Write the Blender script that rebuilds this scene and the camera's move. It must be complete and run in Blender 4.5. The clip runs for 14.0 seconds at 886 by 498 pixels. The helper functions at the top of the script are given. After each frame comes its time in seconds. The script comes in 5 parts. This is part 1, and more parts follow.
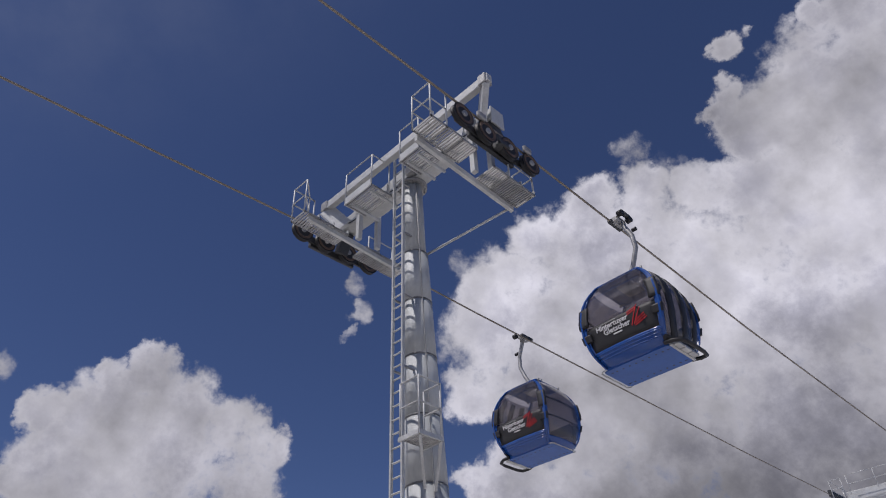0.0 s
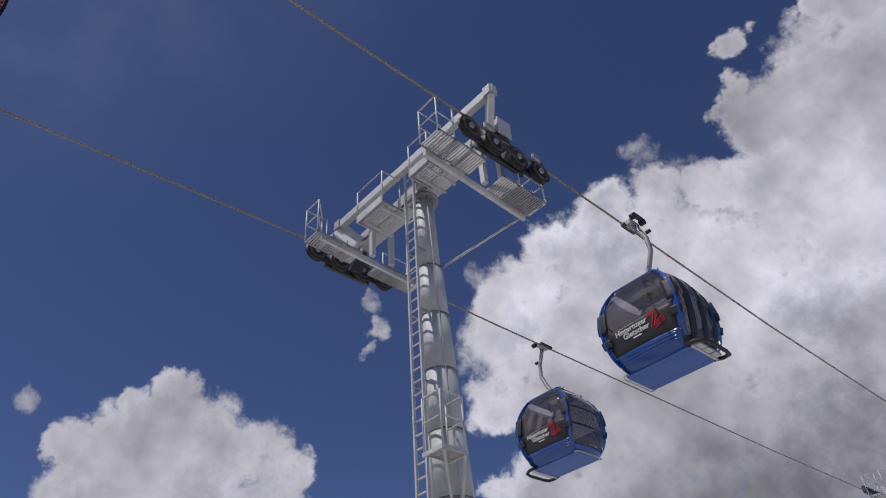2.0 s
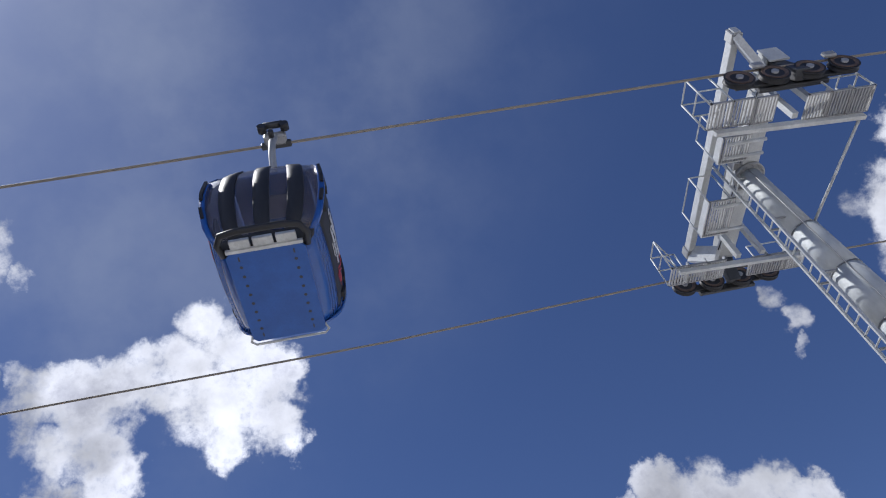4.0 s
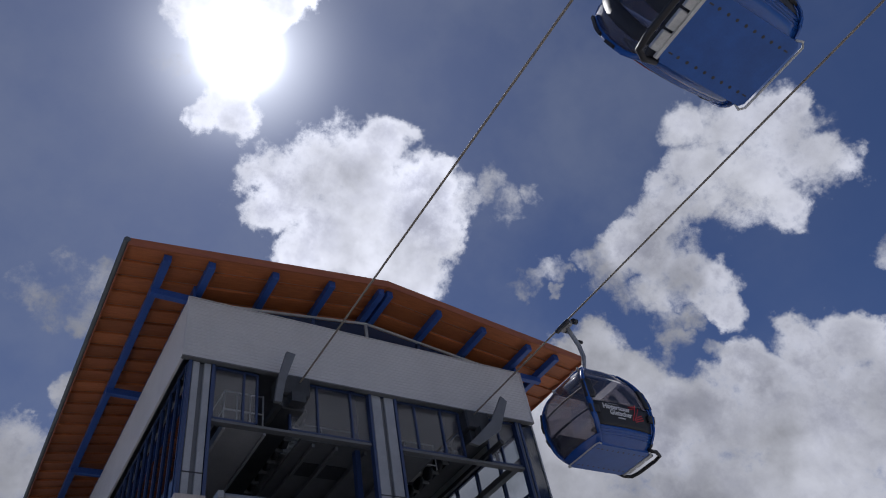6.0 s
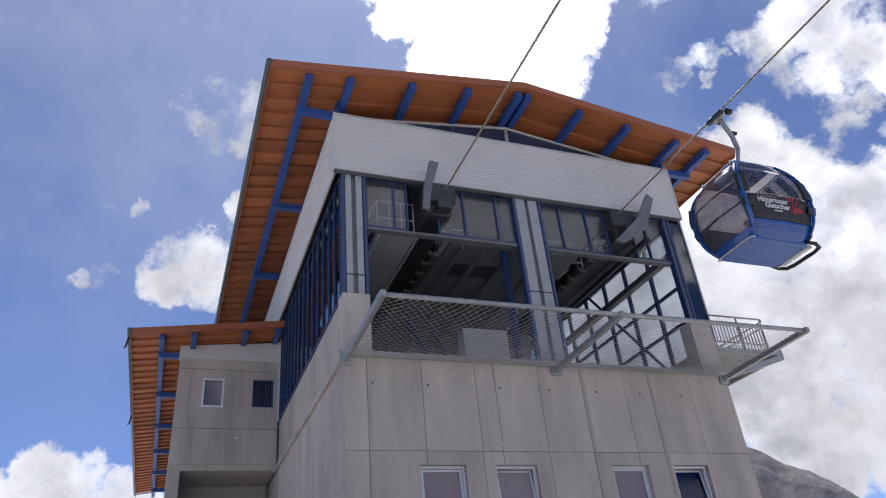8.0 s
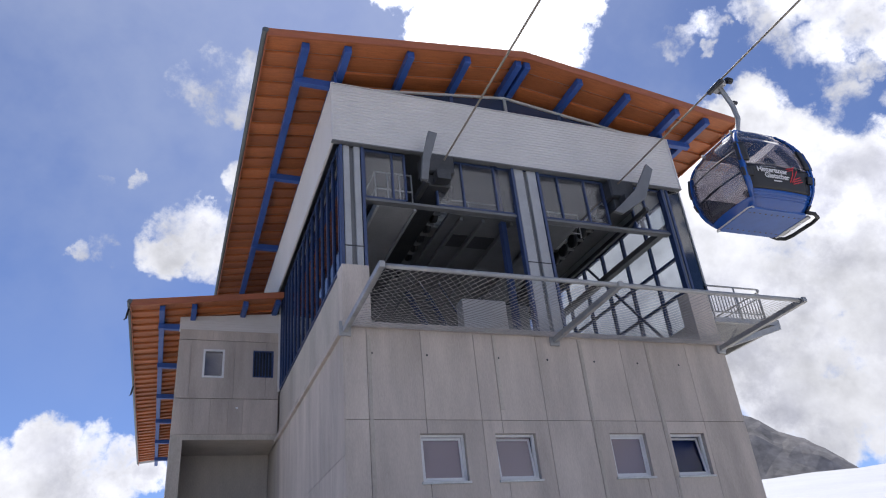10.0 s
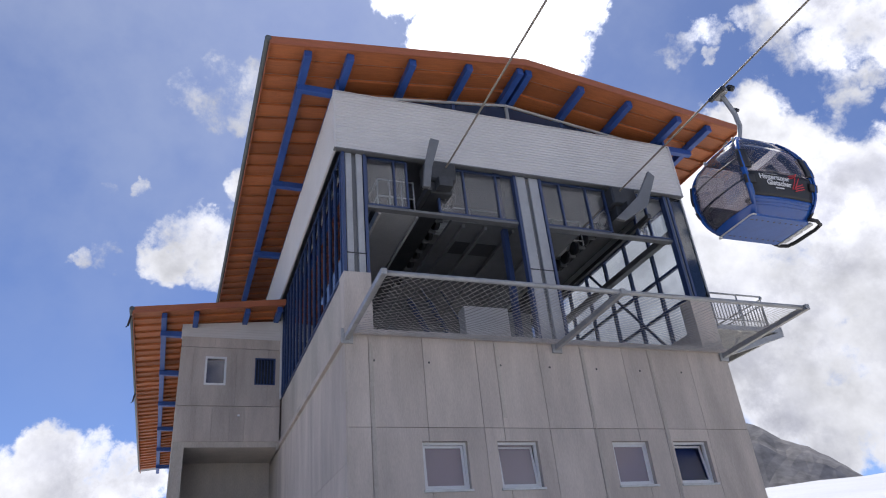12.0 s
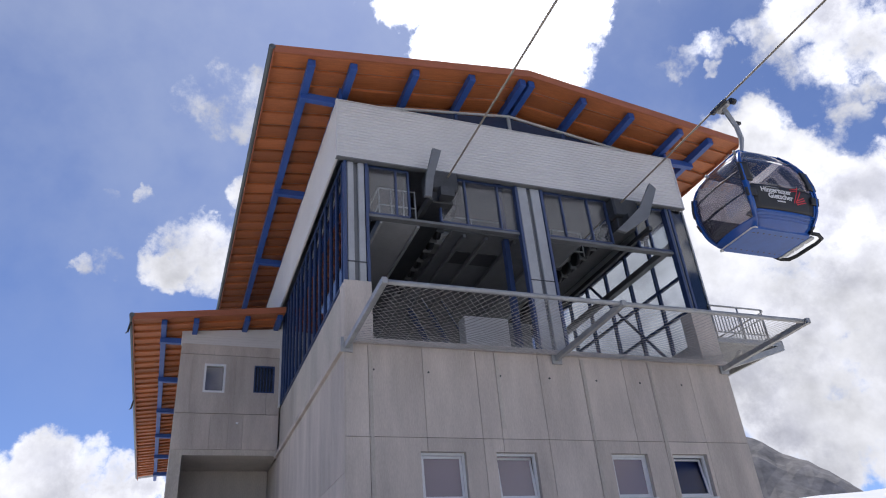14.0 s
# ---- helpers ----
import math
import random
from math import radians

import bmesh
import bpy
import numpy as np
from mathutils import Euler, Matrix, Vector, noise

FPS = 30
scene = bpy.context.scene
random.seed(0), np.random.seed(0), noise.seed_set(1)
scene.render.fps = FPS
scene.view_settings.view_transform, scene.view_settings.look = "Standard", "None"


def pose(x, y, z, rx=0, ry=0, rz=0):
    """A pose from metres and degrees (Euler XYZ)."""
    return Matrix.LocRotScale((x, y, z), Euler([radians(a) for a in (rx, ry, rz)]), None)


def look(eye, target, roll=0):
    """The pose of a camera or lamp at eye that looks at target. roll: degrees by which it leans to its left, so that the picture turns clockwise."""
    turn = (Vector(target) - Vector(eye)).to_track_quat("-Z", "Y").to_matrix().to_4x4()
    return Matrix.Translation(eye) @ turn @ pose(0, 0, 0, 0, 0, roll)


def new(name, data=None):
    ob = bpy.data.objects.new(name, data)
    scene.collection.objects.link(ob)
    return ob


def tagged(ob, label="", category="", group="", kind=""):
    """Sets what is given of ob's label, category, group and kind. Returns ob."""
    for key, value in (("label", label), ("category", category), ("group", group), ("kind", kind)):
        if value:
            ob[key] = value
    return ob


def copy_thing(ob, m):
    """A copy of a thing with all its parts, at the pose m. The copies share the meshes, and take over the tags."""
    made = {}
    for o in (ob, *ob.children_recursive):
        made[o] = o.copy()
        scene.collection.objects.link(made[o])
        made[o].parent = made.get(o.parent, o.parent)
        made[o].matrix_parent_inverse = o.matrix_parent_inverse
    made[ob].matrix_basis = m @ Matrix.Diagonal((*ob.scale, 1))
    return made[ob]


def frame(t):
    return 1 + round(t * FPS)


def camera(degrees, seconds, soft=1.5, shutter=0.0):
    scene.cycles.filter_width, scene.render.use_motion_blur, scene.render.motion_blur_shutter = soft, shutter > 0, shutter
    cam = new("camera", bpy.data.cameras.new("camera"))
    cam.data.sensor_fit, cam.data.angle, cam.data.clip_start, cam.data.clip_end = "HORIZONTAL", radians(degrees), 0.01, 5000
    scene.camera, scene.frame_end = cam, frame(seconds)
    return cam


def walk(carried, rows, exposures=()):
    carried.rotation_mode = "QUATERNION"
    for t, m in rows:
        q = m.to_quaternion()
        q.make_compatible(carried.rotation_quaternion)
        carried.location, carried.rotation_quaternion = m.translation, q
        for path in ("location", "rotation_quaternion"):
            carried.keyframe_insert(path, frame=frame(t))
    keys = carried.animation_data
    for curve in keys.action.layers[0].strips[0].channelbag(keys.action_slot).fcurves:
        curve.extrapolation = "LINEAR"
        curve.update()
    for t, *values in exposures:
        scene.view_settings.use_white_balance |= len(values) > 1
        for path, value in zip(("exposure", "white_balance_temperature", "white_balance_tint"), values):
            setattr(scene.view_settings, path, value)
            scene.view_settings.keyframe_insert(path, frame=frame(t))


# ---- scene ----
EYE = (0.0, 0.0, 1.6)
cam = camera(64.5, 14.0, soft=1.1)
PATH = [
    (0, look(EYE, (5.513, -5.667, 7.723), -2.40)),
    (0.5, look(EYE, (5.516, -5.637, 7.748), -2.52)),
    (1, look(EYE, (5.520, -5.604, 7.775), -2.75)),
    (1.5, look(EYE, (5.530, -5.555, 7.810), -3.41)),
    (2, look(EYE, (5.560, -5.450, 7.875), -4.60)),
    (2.2, look(EYE, (5.679, -5.264, 7.928), -4.90)),
    (4.3, look(EYE, (6.176, -0.179, 9.463), -18.13)),
    (4.5, look(EYE, (6.006, 0.372, 9.587), -18.69)),
    (5, look(EYE, (5.900, 2.170, 9.377), -18.69)),
    (5.5, look(EYE, (5.332, 3.914, 9.100), -15.80)),
    (6, look(EYE, (4.627, 5.456, 8.587), -13.06)),
    (6.5, look(EYE, (3.981, 6.623, 7.947), -9.92)),
    (7, look(EYE, (3.501, 7.388, 7.358), -6.39)),
    (7.5, look(EYE, (3.420, 7.686, 7.007), -5.91)),
    (8, look(EYE, (3.361, 7.938, 6.669), -5.73)),
    (8.5, look(EYE, (3.444, 8.050, 6.431), -5.57)),
    (11, look(EYE, (3.394, 8.149, 6.298), -5.96)),
    (11.5, look(EYE, (3.391, 8.127, 6.338), -5.73)),
    (12, look(EYE, (3.381, 8.094, 6.402), -5.74)),
    (12.5, look(EYE, (3.322, 8.097, 6.437), -5.13)),
    (13, look(EYE, (3.299, 8.084, 6.474), -4.85)),
    (13.5, look(EYE, (3.306, 8.055, 6.517), -4.69)),
    (14, look(EYE, (3.355, 8.032, 6.522), -5.11)),
]
EXPOSURES = [(0, -0.45, 6280, 16), (2.2, -0.4, 6250, 16), (4.5, 0.05, 5950, 10), (5.0, -0.1, 6050, 10), (5.5, -0.52, 5980, 12), (6.0, -0.72, 6000, 12), (6.5, -0.7, 6020, 12), (7.0, -0.05, 6150, 10), (7.5, 0.35, 6280, 10), (8.5, 0.58, 6300, 10), (11.0, 0.62, 6300, 10), (14.0, 0.62, 6300, 10)]
walk(cam, PATH, EXPOSURES)

# cloud billows: direction and angular radius
TOWER_CUMULUS = (
    (0.838, -0.311, 0.449, 2.0),
    (0.862, -0.294, 0.413, 2.6),
    (0.839, -0.360, 0.408, 3.2),
    (0.885, -0.259, 0.388, 2.1),
    (0.898, -0.219, 0.381, 1.7),
    (0.814, -0.432, 0.388, 2.8),
    (0.799, -0.473, 0.371, 2.0),
    (0.871, -0.351, 0.344, 5.6),
    (0.907, -0.272, 0.322, 3.5),
    (0.827, -0.458, 0.326, 3.2),
    (0.928, -0.231, 0.293, 1.7),
)
GREAT_CLOUD = (
    (0.445, -0.647, 0.620, 2.5),
    (0.376, -0.682, 0.627, 2.7),
    (0.306, -0.717, 0.627, 2.7),
    (0.236, -0.743, 0.626, 2.6),
    (0.181, -0.769, 0.613, 2.9),
    (0.140, -0.802, 0.580, 3.4),
    (0.095, -0.831, 0.548, 3.7),
    (0.508, -0.655, 0.560, 3.6),
    (0.558, -0.655, 0.509, 3.6),
    (0.589, -0.670, 0.451, 2.9),
    (0.417, -0.727, 0.545, 7.5),
    (0.329, -0.790, 0.517, 9.0),
    (0.227, -0.854, 0.467, 9.1),
    (0.152, -0.897, 0.416, 8.0),
    (0.502, -0.746, 0.437, 6.4),
    (0.590, -0.744, 0.314, 4.2),
    (0.630, -0.705, 0.324, 2.1),
)
GREAT_CLOUD_TOP = (
    (0.126, -0.665, 0.736, 1.2),
    (0.161, -0.700, 0.696, 1.3),
    (0.135, -0.730, 0.670, 2.7),
    (0.066, -0.723, 0.688, 3.3),
    (-0.000, -0.719, 0.696, 3.7),
    (0.114, -0.759, 0.641, 2.7),
    (0.048, -0.760, 0.649, 4.5),
    (0.045, -0.806, 0.590, 2.8),
    (0.031, -0.689, 0.724, 1.2),
)
GREAT_CLOUD_BASE = (
    (0.439, -0.819, 0.370, 8.3),
    (0.301, -0.899, 0.316, 8.7),
    (0.208, -0.928, 0.308, 6.6),
    (0.501, -0.816, 0.290, 6.8),
)
TOWER_WISPS = (
    (0.284, -0.676, 0.680, 1.7),
    (0.297, -0.663, 0.687, 1.2),
    (0.238, -0.717, 0.655, 1.2),
    (0.536, -0.600, 0.594, 1.5),
    (0.651, -0.504, 0.567, 1.1),
    (0.673, -0.511, 0.534, 1.2),
    (0.893, -0.156, 0.422, 1.0),
    (0.697, -0.505, 0.508, 0.6),
    (0.599, -0.638, 0.484, 2.0),
)
SUN_CLOUD = (
    (0.103, 0.365, 0.925, 4.7),
    (0.153, 0.320, 0.935, 2.6),
    (0.067, 0.420, 0.905, 3.9),
    (0.148, 0.401, 0.904, 2.6),
    (0.029, 0.428, 0.903, 2.4),
    (0.175, 0.370, 0.912, 1.8),
    (0.125, 0.445, 0.887, 2.2),
    (0.042, 0.345, 0.938, 5.2),
)
OVERHEAD_CLOUD = (
    (0.155, 0.531, 0.833, 2.3),
    (0.122, 0.557, 0.821, 1.7),
    (0.269, 0.542, 0.796, 2.9),
    (0.251, 0.580, 0.775, 3.5),
    (0.222, 0.619, 0.754, 2.2),
    (0.319, 0.532, 0.785, 4.0),
    (0.351, 0.476, 0.806, 2.4),
    (0.398, 0.486, 0.778, 2.1),
    (0.383, 0.550, 0.742, 5.4),
    (0.324, 0.593, 0.737, 4.3),
    (0.296, 0.638, 0.711, 2.5),
    (0.446, 0.548, 0.707, 2.4),
    (0.426, 0.592, 0.684, 3.3),
    (0.369, 0.622, 0.691, 3.3),
)
MIDDLE_CLOUD = (
    (0.660, 0.236, 0.713, 2.1),
    (0.694, 0.198, 0.692, 3.0),
    (0.735, 0.161, 0.659, 3.0),
    (0.775, 0.160, 0.612, 2.4),
    (0.734, 0.227, 0.640, 4.1),
    (0.696, 0.282, 0.660, 3.0),
    (0.677, 0.330, 0.658, 2.5),
    (0.666, 0.385, 0.639, 2.5),
    (0.765, 0.235, 0.600, 2.1),
    (0.707, 0.373, 0.601, 2.9),
    (0.745, 0.353, 0.566, 2.4),
    (0.699, 0.412, 0.584, 2.0),
    (0.766, 0.360, 0.533, 1.7),
    (0.737, 0.120, 0.666, 1.2),
)
MIDDLE_WISPS = (
    (0.477, 0.464, 0.746, 1.7),
    (0.515, 0.462, 0.722, 1.6),
    (0.462, 0.489, 0.740, 1.0),
    (0.537, 0.427, 0.727, 0.9),
    (0.589, 0.479, 0.651, 1.2),
    (0.619, 0.449, 0.645, 1.0),
    (0.844, 0.176, 0.506, 0.9),
    (0.860, 0.161, 0.485, 0.7),
    (0.055, 0.521, 0.852, 1.2),
    (0.072, 0.516, 0.854, 0.8),
)
FAR_CUMULUS = (
    (0.838, -0.306, 0.452, 1.9),
    (0.845, -0.340, 0.413, 2.8),
    (0.857, -0.272, 0.438, 1.4),
    (0.867, -0.297, 0.401, 3.5),
)
EAST_BANK = (
    (0.799, 0.410, 0.439, 3.2),
    (0.827, 0.345, 0.444, 2.9),
    (0.848, 0.292, 0.442, 2.4),
    (0.870, 0.278, 0.407, 2.4),
    (0.837, 0.395, 0.379, 5.0),
    (0.873, 0.333, 0.356, 4.7),
    (0.796, 0.473, 0.378, 4.8),
    (0.859, 0.413, 0.302, 5.1),
    (0.713, 0.517, 0.474, 4.0),
    (0.664, 0.529, 0.528, 2.3),
    (0.648, 0.600, 0.470, 3.4),
    (0.786, 0.402, 0.470, 2.1),
    (0.824, 0.328, 0.463, 1.8),
    (0.894, 0.228, 0.386, 2.1),
    (0.906, 0.171, 0.386, 2.2),
    (0.916, 0.131, 0.380, 2.0),
    (0.916, 0.205, 0.344, 3.3),
)
EAST_CLOUD = (
    (0.627, 0.544, 0.557, 1.9),
    (0.664, 0.514, 0.544, 2.2),
    (0.707, 0.500, 0.500, 2.5),
    (0.745, 0.481, 0.463, 2.4),
    (0.770, 0.459, 0.443, 2.4),
    (0.653, 0.568, 0.501, 4.1),
    (0.714, 0.553, 0.429, 6.1),
    (0.775, 0.512, 0.371, 6.1),
    (0.672, 0.621, 0.404, 5.5),
    (0.733, 0.605, 0.312, 5.4),
    (0.613, 0.637, 0.468, 4.3),
    (0.651, 0.679, 0.339, 5.6),
    (0.571, 0.696, 0.435, 4.6),
    (0.559, 0.752, 0.348, 5.2),
    (0.624, 0.740, 0.250, 5.5),
)
EAST_CLOUD_BASE = (
    (0.724, 0.653, 0.224, 4.7),
    (0.765, 0.606, 0.217, 3.9),
    (0.786, 0.595, 0.166, 2.7),
    (0.692, 0.668, 0.273, 3.1),
    (0.788, 0.550, 0.277, 4.4),
    (0.752, 0.641, 0.151, 2.4),
)
EAST_HIGH_CLOUD = (
    (0.638, 0.434, 0.636, 1.4),
    (0.658, 0.438, 0.612, 1.9),
    (0.684, 0.440, 0.582, 1.9),
    (0.710, 0.433, 0.555, 1.6),
    (0.721, 0.360, 0.592, 1.8),
    (0.736, 0.402, 0.545, 1.3),
    (0.727, 0.439, 0.528, 1.3),
    (0.726, 0.464, 0.508, 1.0),
    (0.757, 0.420, 0.500, 1.2),
    (0.671, 0.380, 0.637, 2.4),
)
STATION_CUMULUS = (
    (-0.123, 0.963, 0.238, 1.8),
    (-0.091, 0.969, 0.230, 1.7),
    (-0.148, 0.962, 0.229, 1.7),
    (-0.051, 0.975, 0.217, 1.5),
    (-0.118, 0.972, 0.203, 3.4),
    (-0.176, 0.963, 0.202, 2.1),
    (-0.061, 0.980, 0.190, 2.5),
    (-0.014, 0.978, 0.206, 1.6),
)
SIDE_CLOUD = (
    (0.022, 0.860, 0.509, 1.5),
    (0.006, 0.873, 0.488, 2.2),
    (-0.013, 0.886, 0.464, 1.8),
    (0.041, 0.881, 0.471, 2.2),
    (0.068, 0.867, 0.493, 2.4),
    (0.068, 0.826, 0.559, 1.7),
)
SIDE_WISPS = (
    (-0.092, 0.881, 0.465, 1.3),
    (-0.120, 0.881, 0.457, 0.8),
    (-0.060, 0.833, 0.550, 0.8),
    (-0.102, 0.841, 0.531, 0.8),
    (-0.003, 0.749, 0.663, 2.1),
    (0.017, 0.764, 0.645, 1.8),
    (0.053, 0.739, 0.672, 1.7),
    (0.049, 0.762, 0.646, 1.4),
    (-0.022, 0.741, 0.671, 1.3),
    (0.572, 0.510, 0.643, 1.2),
    (0.577, 0.493, 0.652, 0.8),
    (0.603, 0.476, 0.640, 0.7),
    (0.606, 0.494, 0.624, 0.7),
)
# each cloud with its thickness and brightness
CLOUDS = (
    (TOWER_CUMULUS, 1, 0.66),
    (GREAT_CLOUD, 1, 0.88),
    (GREAT_CLOUD_TOP, 1, 0.68),
    (GREAT_CLOUD_BASE, 1, 0.38),
    (TOWER_WISPS, 0.36, 0.6),
    (SUN_CLOUD, 1, 2.2),
    (OVERHEAD_CLOUD, 1, 1.5),
    (MIDDLE_CLOUD, 0.8, 1.05),
    (MIDDLE_WISPS, 0.42, 0.85),
    (FAR_CUMULUS, 1, 0.8),
    (EAST_BANK, 1, 0.95),
    (EAST_CLOUD, 1, 0.66),
    (EAST_CLOUD_BASE, 1, 0.55),
    (EAST_HIGH_CLOUD, 0.62, 0.54),
    (STATION_CUMULUS, 1, 0.72),
    (SIDE_CLOUD, 0.76, 0.66),
    (SIDE_WISPS, 0.35, 0.5),
)

# ---- world, sun ----
world = bpy.data.worlds.new("sky")
scene.world = world
world.use_nodes = True
wt = world.node_tree
wt.nodes.clear()
SUN = Vector((0.131, 0.468, 0.874)).normalized()


def wnode(kind, **values):
    n = wt.nodes.new(kind)
    for k, v in values.items():
        setattr(n, k, v)
    return n


def wmath(op, a, b=None, c=None, clamp=False):
    n = wnode("ShaderNodeMath", operation=op, use_clamp=clamp)
    for i, v in enumerate((a, b, c)):
        if v is None:
            continue
        if isinstance(v, (int, float)):
            n.inputs[i].default_value = v
        else:
            wt.links.new(v, n.inputs[i])
    return n.outputs[0]


def wmap(value, lo, hi, a=0.0, b=1.0):
    n = wnode("ShaderNodeMapRange", interpolation_type="SMOOTHSTEP")
    wt.links.new(value, n.inputs[0])
    for i, v in enumerate((lo, hi, a, b)):
        n.inputs[i + 1].default_value = v
    return n.outputs[0]


def wnoise(vec, scale, detail, rough, seed=0.0):
    n = wnode("ShaderNodeTexNoise", noise_dimensions="4D")
    wt.links.new(vec, n.inputs["Vector"])
    n.inputs["W"].default_value = seed
    n.inputs["Scale"].default_value, n.inputs["Detail"].default_value, n.inputs["Roughness"].default_value = scale, detail, rough
    return n


def build_sky():
    coord = wnode("ShaderNodeTexCoord").outputs["Generated"]
    sky = wnode("ShaderNodeTexSky", sky_type="NISHITA", sun_disc=False, sun_elevation=math.asin(SUN.z),
                sun_rotation=math.atan2(SUN.x, SUN.y), altitude=2600, air_density=1.0, dust_density=0.7, ozone_density=2.2)
    # ragged cloud edges: bend the direction with noise before measuring the distance to each billow
    bent = coord
    for scale, amount, rough, seed in ((8.0, 0.10, 0.55, 3.1), (26.0, 0.06, 0.62, 5.7)):
        warp = wnoise(coord, scale, 9.0, rough, seed)
        minus = wnode("ShaderNodeVectorMath", operation="SUBTRACT")
        wt.links.new(bent, minus.inputs[0])
        minus.inputs[1].default_value = (amount / 2,) * 3
        shift = wnode("ShaderNodeVectorMath", operation="MULTIPLY_ADD")
        wt.links.new(warp.outputs["Color"], shift.inputs[0])
        shift.inputs[1].default_value = (amount,) * 3
        wt.links.new(minus.outputs[0], shift.inputs[2])
        bent = shift.outputs[0]
    way = wnode("ShaderNodeVectorMath", operation="NORMALIZE")
    wt.links.new(bent, way.inputs[0])
    density = weight = glare = None
    for cloud, thick, lum in CLOUDS:
        mass = None
        for x, y, z, r in cloud:
            dot = wnode("ShaderNodeVectorMath", operation="DOT_PRODUCT")
            wt.links.new(way.outputs[0], dot.inputs[0])
            dot.inputs[1].default_value = Vector((x, y, z)).normalized()
            lobe = wmap(dot.outputs["Value"], math.cos(radians(1.32 * r)), math.cos(radians(0.05 * r)), 0.0, thick)
            mass = lobe if mass is None else wmath("MAXIMUM", mass, lobe)
        density = mass if density is None else wmath("MAXIMUM", density, mass)
        weight = wmath("ADD", mass, 0.0001) if weight is None else wmath("ADD", weight, mass)
        glare = wmath("MULTIPLY", mass, lum) if glare is None else wmath("MULTIPLY_ADD", mass, lum, glare)
    bright = wmath("DIVIDE", glare, weight)
    fine = wnoise(coord, 14.0, 11.0, 0.66, 8.0).outputs["Fac"]
    rag = wmath("MULTIPLY_ADD", fine, 2.7, -1.3)
    body = wmath("ADD", density, rag)
    mask = wmath("MULTIPLY", wmap(body, 0.16, 0.88), wmap(density, 0.02, 0.25))
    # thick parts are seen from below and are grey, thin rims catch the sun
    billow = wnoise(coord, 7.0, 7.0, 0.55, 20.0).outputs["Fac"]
    ahead = wnode("ShaderNodeVectorMath", operation="ADD")
    wt.links.new(coord, ahead.inputs[0])
    ahead.inputs[1].default_value = SUN * 0.045
    beyond = wnoise(ahead.outputs[0], 7.0, 7.0, 0.55, 20.0).outputs["Fac"]
    relief = wmath("MULTIPLY_ADD", wmath("SUBTRACT", billow, beyond), CLOUD_RELIEF, 1.0)
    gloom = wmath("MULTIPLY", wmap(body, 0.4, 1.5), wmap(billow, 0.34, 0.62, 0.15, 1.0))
    near_sun = wnode("ShaderNodeVectorMath", operation="DOT_PRODUCT")
    wt.links.new(coord, near_sun.inputs[0])
    near_sun.inputs[1].default_value = SUN
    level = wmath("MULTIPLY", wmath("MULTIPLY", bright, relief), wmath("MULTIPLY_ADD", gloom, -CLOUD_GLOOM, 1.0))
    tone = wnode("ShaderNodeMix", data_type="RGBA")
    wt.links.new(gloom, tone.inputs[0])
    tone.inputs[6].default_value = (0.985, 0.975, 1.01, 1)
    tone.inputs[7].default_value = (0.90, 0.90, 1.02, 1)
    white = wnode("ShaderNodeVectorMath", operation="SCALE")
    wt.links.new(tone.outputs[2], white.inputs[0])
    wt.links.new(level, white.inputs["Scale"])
    deep = wnode("ShaderNodeVectorMath", operation="MULTIPLY")
    wt.links.new(sky.outputs[0], deep.inputs[0])
    deep.inputs[1].default_value = SKY_HUE
    blue = wnode("ShaderNodeVectorMath", operation="SCALE")
    wt.links.new(deep.outputs[0], blue.inputs[0])
    blue.inputs["Scale"].default_value = SKY_STRENGTH
    # bright haze round the sun
    aureole = wmath("POWER", wmath("MAXIMUM", near_sun.outputs["Value"], 0.0), 260.0)
    haze = wmath("POWER", wmath("MAXIMUM", near_sun.outputs["Value"], 0.0), 14.0)
    glow = wmath("ADD", wmath("MULTIPLY", aureole, 1.3), wmath("MULTIPLY", haze, 0.13))
    plus = wnode("ShaderNodeVectorMath", operation="ADD")
    wt.links.new(blue.outputs[0], plus.inputs[0])
    halo = wnode("ShaderNodeCombineXYZ")
    for i in range(3):
        wt.links.new(glow, halo.inputs[i])
    wt.links.new(halo.outputs[0], plus.inputs[1])
    # thin high veil, stronger on the sunny side
    veil = wmath("MULTIPLY", wmap(wnoise(coord, 3.2, 6.0, 0.6, 41.0).outputs["Fac"], 0.36, 0.70, 0.04, 0.31), wmap(near_sun.outputs["Value"], 0.55, 0.95))
    veiled = wnode("ShaderNodeMix", data_type="RGBA")
    wt.links.new(veil, veiled.inputs[0])
    wt.links.new(plus.outputs[0], veiled.inputs[6])
    veiled.inputs[7].default_value = (0.42, 0.45, 0.52, 1)
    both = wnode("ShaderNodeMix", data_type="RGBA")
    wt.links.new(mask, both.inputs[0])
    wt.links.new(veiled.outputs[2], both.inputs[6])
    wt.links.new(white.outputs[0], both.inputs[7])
    # the sun itself burns through the thin cloud in front of it
    burn = wmath("MULTIPLY_ADD", wmath("POWER", wmath("MAXIMUM", near_sun.outputs["Value"], 0.0), 2500.0), 30.0, wmath("MULTIPLY", aureole, 0.5))
    disc = wnode("ShaderNodeCombineXYZ")
    for i in range(3):
        wt.links.new(burn, disc.inputs[i])
    final = wnode("ShaderNodeVectorMath", operation="ADD")
    wt.links.new(both.outputs[2], final.inputs[0])
    wt.links.new(disc.outputs[0], final.inputs[1])
    back = wnode("ShaderNodeBackground")
    wt.links.new(final.outputs[0], back.inputs[0])
    back.inputs[1].default_value = 1.0
    wt.links.new(back.outputs[0], wnode("ShaderNodeOutputWorld").inputs[0])


